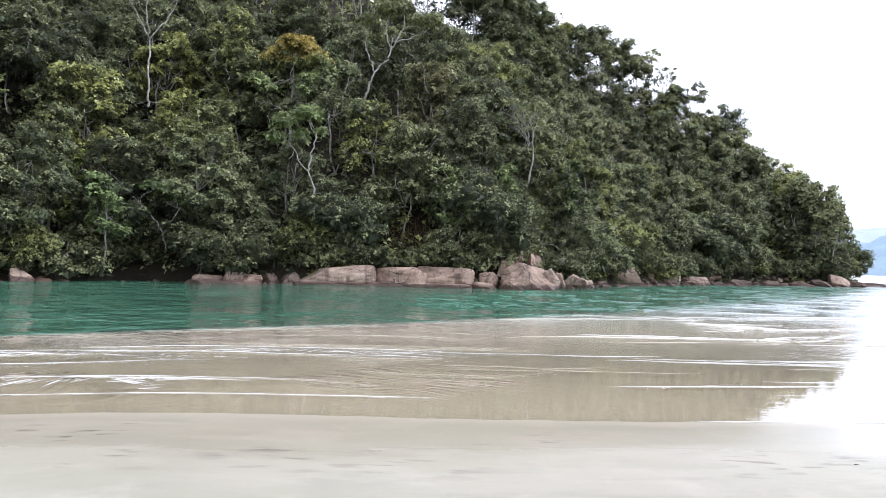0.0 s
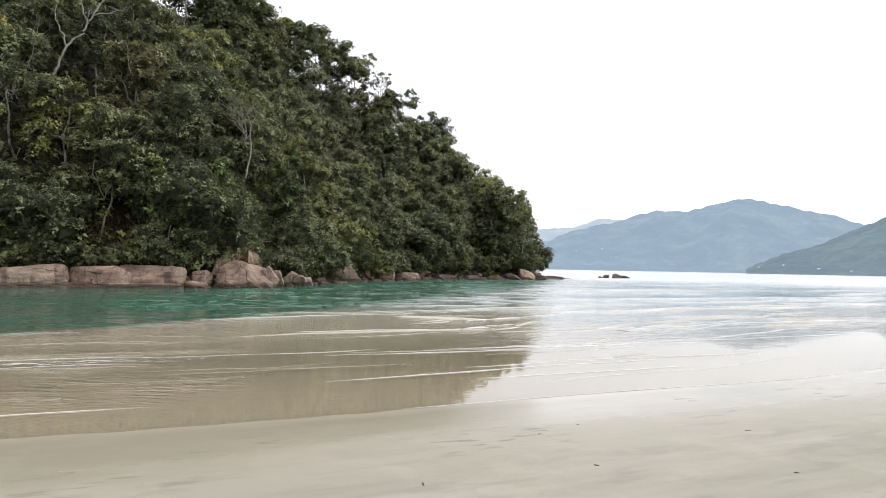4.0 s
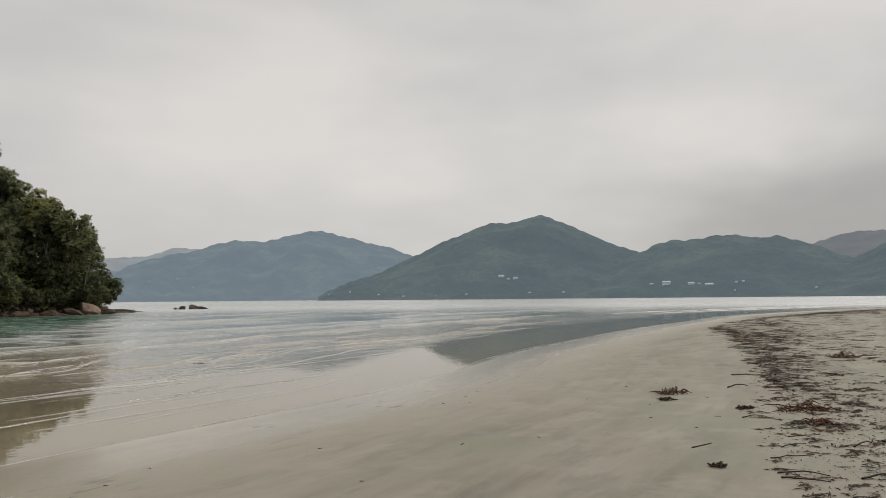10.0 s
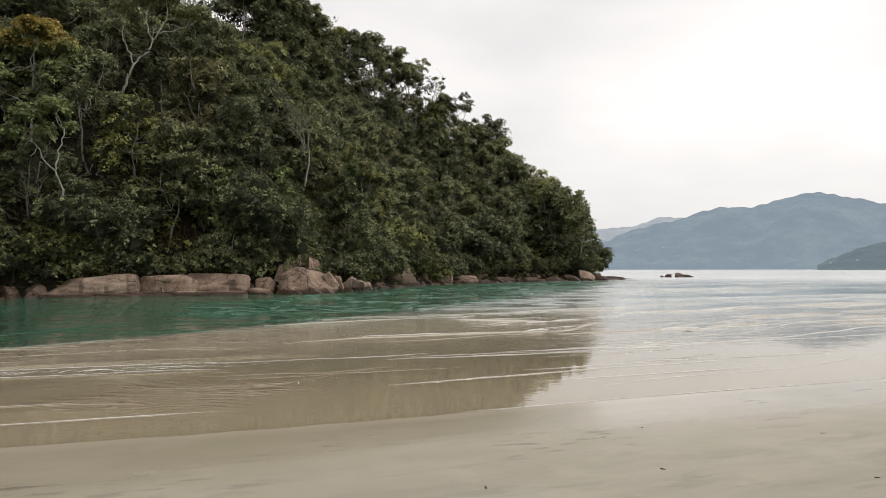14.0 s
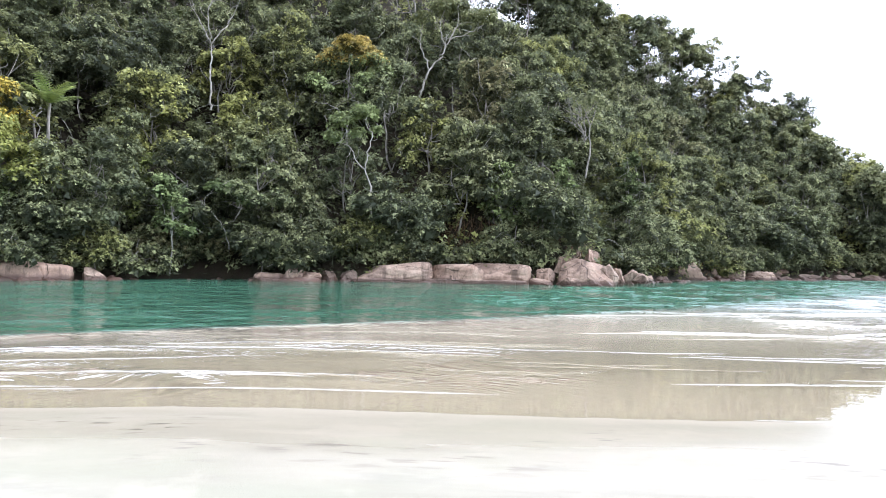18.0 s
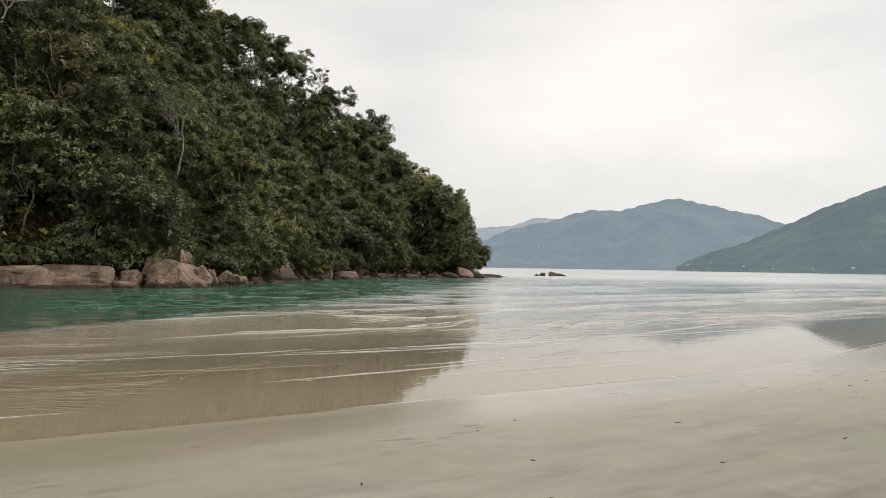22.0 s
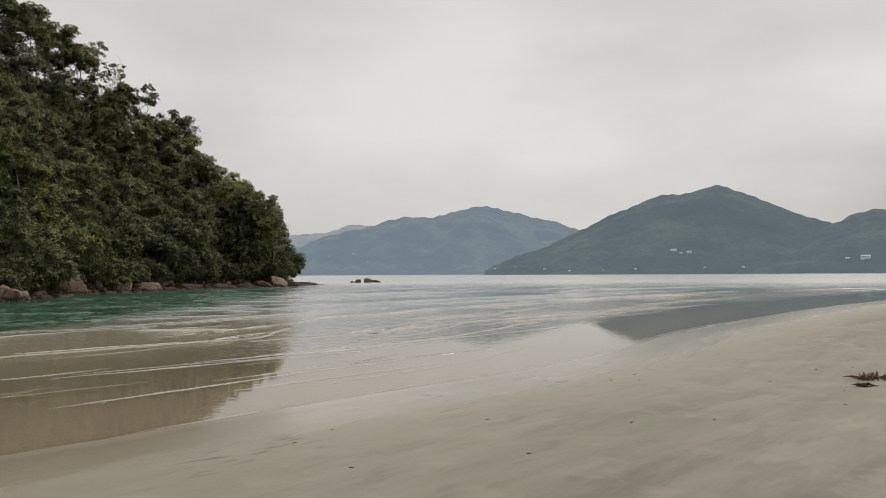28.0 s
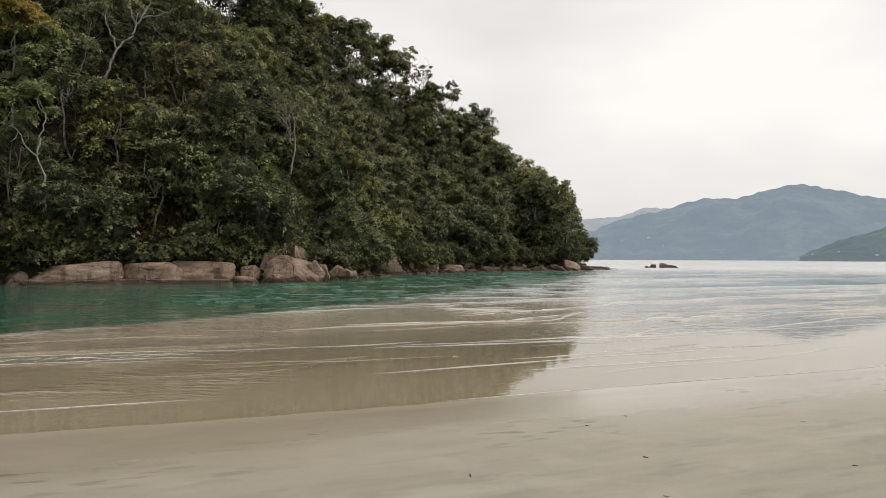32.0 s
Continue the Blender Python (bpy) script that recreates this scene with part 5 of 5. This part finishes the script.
    tagged(new("wavelets", water_mesh("wavelets", np.vstack(pts), np.vstack(f))), "many short glittering ripples at the channel's mouth", "waves", kind="stuff")


wavelets()


# ---- drift line on the sand ----
def sand_at(x, y):
    q, _ = shore_off(np.array([x]), np.array([y]))
    return float(ground_height(np.array([x]), np.array([y]), q)[0])


def litter(seed, clumps, crumbs):
    """Weed and leaf scraps washed up in knots along a strand line, with crumbs thinning out landwards."""
    rng = np.random.RandomState(seed)
    line = curve_points([(1.2, -6), (2.0, 1), (3.1, 5.2), (5.3, 9.6), (8.6, 16.5), (13, 26), (19.5, 40), (36, 60), (64, 82), (110, 112)], 0.5)
    run = np.r_[0, np.cumsum(np.hypot(*np.diff(line, axis=0).T))]

    def belt(n, tight, spread):
        s = np.where(rng.uniform(0, 1, n) < 0.12, rng.uniform(0, 9, n), 9 + rng.uniform(0, 1, n) ** 2.2 * (run[-1] - 9))
        x, y = np.interp(s, run, line[:, 0]), np.interp(s, run, line[:, 1])
        side = np.where(rng.uniform(0, 1, n) < tight, rng.gamma(1.6, 0.5, n) - 0.25, rng.exponential(spread, n)) * (0.8 + s / 55)
        side = side + (0.45 * wavy(s, 0 * s, 88, 0.9) + 0.2 * wavy(s, 0 * s, 89, 0.2)) * (0.8 + s / 40)
        keep = rng.uniform(0, 1, n) < 0.55 + 0.75 * wavy(s + 2 * side, 3 * side, 86, 0.5)
        return (x + side * 0.88)[keep], (y - side * 0.47)[keep]

    cx, cy = belt(clumps, 0.42, 2.6)
    clumps = len(cx)
    many = np.clip(rng.lognormal(2.25, 0.9, clumps), 2, 90).astype(int)
    wide = 0.0145 * np.sqrt(many) * rng.uniform(0.7, 1.4, clumps) * (1 + np.clip((np.hypot(cx, cy) - 12) / 30, 0, 2))
    c = np.repeat(np.arange(clumps), many)
    lie = rng.normal(0.3, 0.8, clumps)[c]
    u, w = rng.normal(0, 1, len(c)) * wide[c] * 1.25, rng.normal(0, 1, len(c)) * wide[c] * 0.5
    x, y = cx[c] + u * np.cos(lie) - w * np.sin(lie), cy[c] + u * np.sin(lie) + w * np.cos(lie)
    pile = 0.03 * np.exp(-(u / wide[c] / 1.25) ** 2 - (w / wide[c] / 0.5) ** 2) * np.sqrt(many[c] / 40)
    ex, ey = belt(crumbs, 0.3, 3.4)
    crumbs = len(ex)
    x, y, pile = np.r_[x, ex], np.r_[y, ey], np.r_[pile, np.zeros(crumbs)]
    m = len(x)
    a = np.r_[lie + rng.normal(0, 0.7, len(c)), rng.uniform(0, 6.28, crumbs)]
    long = np.r_[rng.gamma(2.0, 0.016, len(c)) + 0.012, rng.gamma(2.0, 0.005, crumbs) + 0.005]
    wide = np.r_[rng.uniform(0.005, 0.014, len(c)), rng.uniform(0.004, 0.010, crumbs)]
    far = 1 + np.clip((np.hypot(x, y) - 12) / 25, 0, 1.6)
    long, wide = long * far, wide * far
    q, _ = shore_off(x, y)
    z = ground_height(x, y, q) + 0.003 + pile * rng.uniform(0.1, 1, m)
    ux, uy = np.cos(a), np.sin(a)
    h1, h2 = rng.uniform(0.002, 0.012, m), rng.uniform(0.0, 0.010, m)
    bend = rng.normal(0, 0.14, m) * long
    v = np.stack([np.stack([x - ux * long, y - uy * long, z + h2], 1), np.stack([x - uy * (bend + wide), y + ux * (bend + wide), z + h1], 1),
                  np.stack([x + ux * long, y + uy * long, z + h2 * 0.5], 1), np.stack([x - uy * (bend - wide), y + ux * (bend - wide), z + h1 * 0.4], 1)], 1)
    return v[q > 3.0].reshape(-1, 3)


for seed, clumps, crumbs, mat, label in ((81, 6400, 50000, WEED, "belt of dark dried seaweed knots and leaf litter on the sand"), (91, 2300, 32000, WEED_RED, "reddish-brown leaf scraps strewn over the sand")):
    lv = litter(seed, clumps, crumbs)
    tagged(new("beach_litter", quads_mesh("beach_litter", lv, np.arange(len(lv)).reshape(-1, 4), mat)), label, "beach litter", kind="stuff")


def stick(x, y, long, turn, thick, seed, label="dark wet driftwood stick lying on the sand"):
    rng = np.random.RandomState(seed)
    z = sand_at(x, y)
    a = limb(rng, (-long / 2, 0, thick * 0.8), (long / 2, rng.uniform(-0.1, 0.1) * long, thick * 0.9), thick, thick * 0.5, 0.04, 7)
    a = [((p[0], p[1], max(p[2], thick * 0.6)), r) for p, r in a]
    runs = [a]
    if long > 0.4:
        b = a[3][0]
        runs.append([(b, thick * 0.5), ((b[0] + long * 0.18, b[1] + long * 0.07, thick), thick * 0.2)])
    tv, tf = tubes(runs, 6)
    ob = new("driftwood_stick", mesh_of("driftwood_stick", tv, tf, WOOD_WET, True))
    ob.matrix_basis = pose(x, y, z, 0, 0, turn)
    tagged(ob, label, "stick", "sticks on the beach")


def weed_clump(x, y, wide, high, seed, mat, label):
    rng = np.random.RandomState(seed)
    runs = []
    for _ in range(46):
        a, r = rng.uniform(0, 6.28), wide / 2 * math.sqrt(rng.uniform(0.02, 1))
        p = np.array([r * math.cos(a), r * math.sin(a) * 0.7, 0.01])
        w = rng.normal(0, 0.5, 3) * wide * 0.35
        w[2] = rng.uniform(0.1, 1) * high * (1.2 - 1.6 * r / wide)
        e = p + np.array([w[0] * 1.4, w[1], rng.uniform(0, 0.4) * high])
        runs.append([(tuple(p), 0.006), (tuple(p + w * 0.6 + (0, 0, w[2] * 0.5)), 0.009), (tuple(e), 0.004)])
    tv, tf = tubes(runs, 5)
    ob = new("seaweed_clump", mesh_of("seaweed_clump", tv, tf, mat, True))
    ob.matrix_basis = pose(x, y, sand_at(x, y), 0, 0, rng.uniform(0, 40))
    tagged(ob, label, "seaweed")


weed_clump(4.55, 11.7, 0.5, 0.13, 1, WEED_RED, "heap of reddish-brown seaweed on bare sand")
weed_clump(4.2, 11.0, 0.22, 0.05, 2, WEED, "small dark scrap of seaweed on bare sand")
weed_clump(11.2, 17.3, 0.8, 0.16, 3, WEED_RED, "reddish heap of dead leaves beside the drift line")
weed_clump(5.6, 9.6, 0.75, 0.10, 4, WEED_RED, "tangled reddish weed in the drift line")
weed_clump(4.9, 9.9, 0.25, 0.05, 5, WEED, "dark knot of weed in the drift line")
weed_clump(3.0, 6.6, 0.16, 0.03, 6, WEED, "dark knot of weed on the sand")
weed_clump(5.2, 8.6, 0.4, 0.05, 7, WEED_RED, "tangled reddish weed in the drift line")
rng = np.random.RandomState(5)
for k, (x, y, long, turn, thick) in enumerate([(3.25, 7.55, 0.42, 38, 0.010), (4.7, 9.2, 0.42, 10, 0.010), (6.0, 12.3, 0.55, 20, 0.016), (4.6, 7.9, 0.5, 15, 0.009), (4.2, 7.4, 0.45, 25, 0.008),
                                               (3.9, 6.9, 0.6, 12, 0.008), (3.6, 6.2, 0.5, -20, 0.010), (3.5, 6.0, 0.45, -35, 0.010), (4.2, 6.0, 0.5, 8, 0.012), (8.7, 10.6, 0.35, 5, 0.015), (7.0, 14.2, 0.5, 12, 0.016), (4.9, 7.3, 0.4, 30, 0.012)]):
    stick(x, y, long * 0.85, turn, thick * 0.85, 600 + k)
for k in range(26):
    u = rng.uniform(0, 1)
    stick(3.0 + 7 * u + rng.normal(0.4, 0.6), 5.4 + 13 * u + rng.normal(0, 0.5), rng.uniform(0.08, 0.24), rng.normal(20, 30), rng.uniform(0.003, 0.006), 640 + k)
for k in range(30):
    x, y = rng.uniform(-3.5, 5), rng.uniform(4.2, 16)
    q, _ = shore_off(np.array([x]), np.array([y]))
    if 1.5 < q[0] < 8.5:
        stick(x, y, rng.uniform(0.02, 0.08), rng.uniform(0, 180), rng.uniform(0.003, 0.006), 700 + k, "tiny dark twig scrap on bare wet sand")
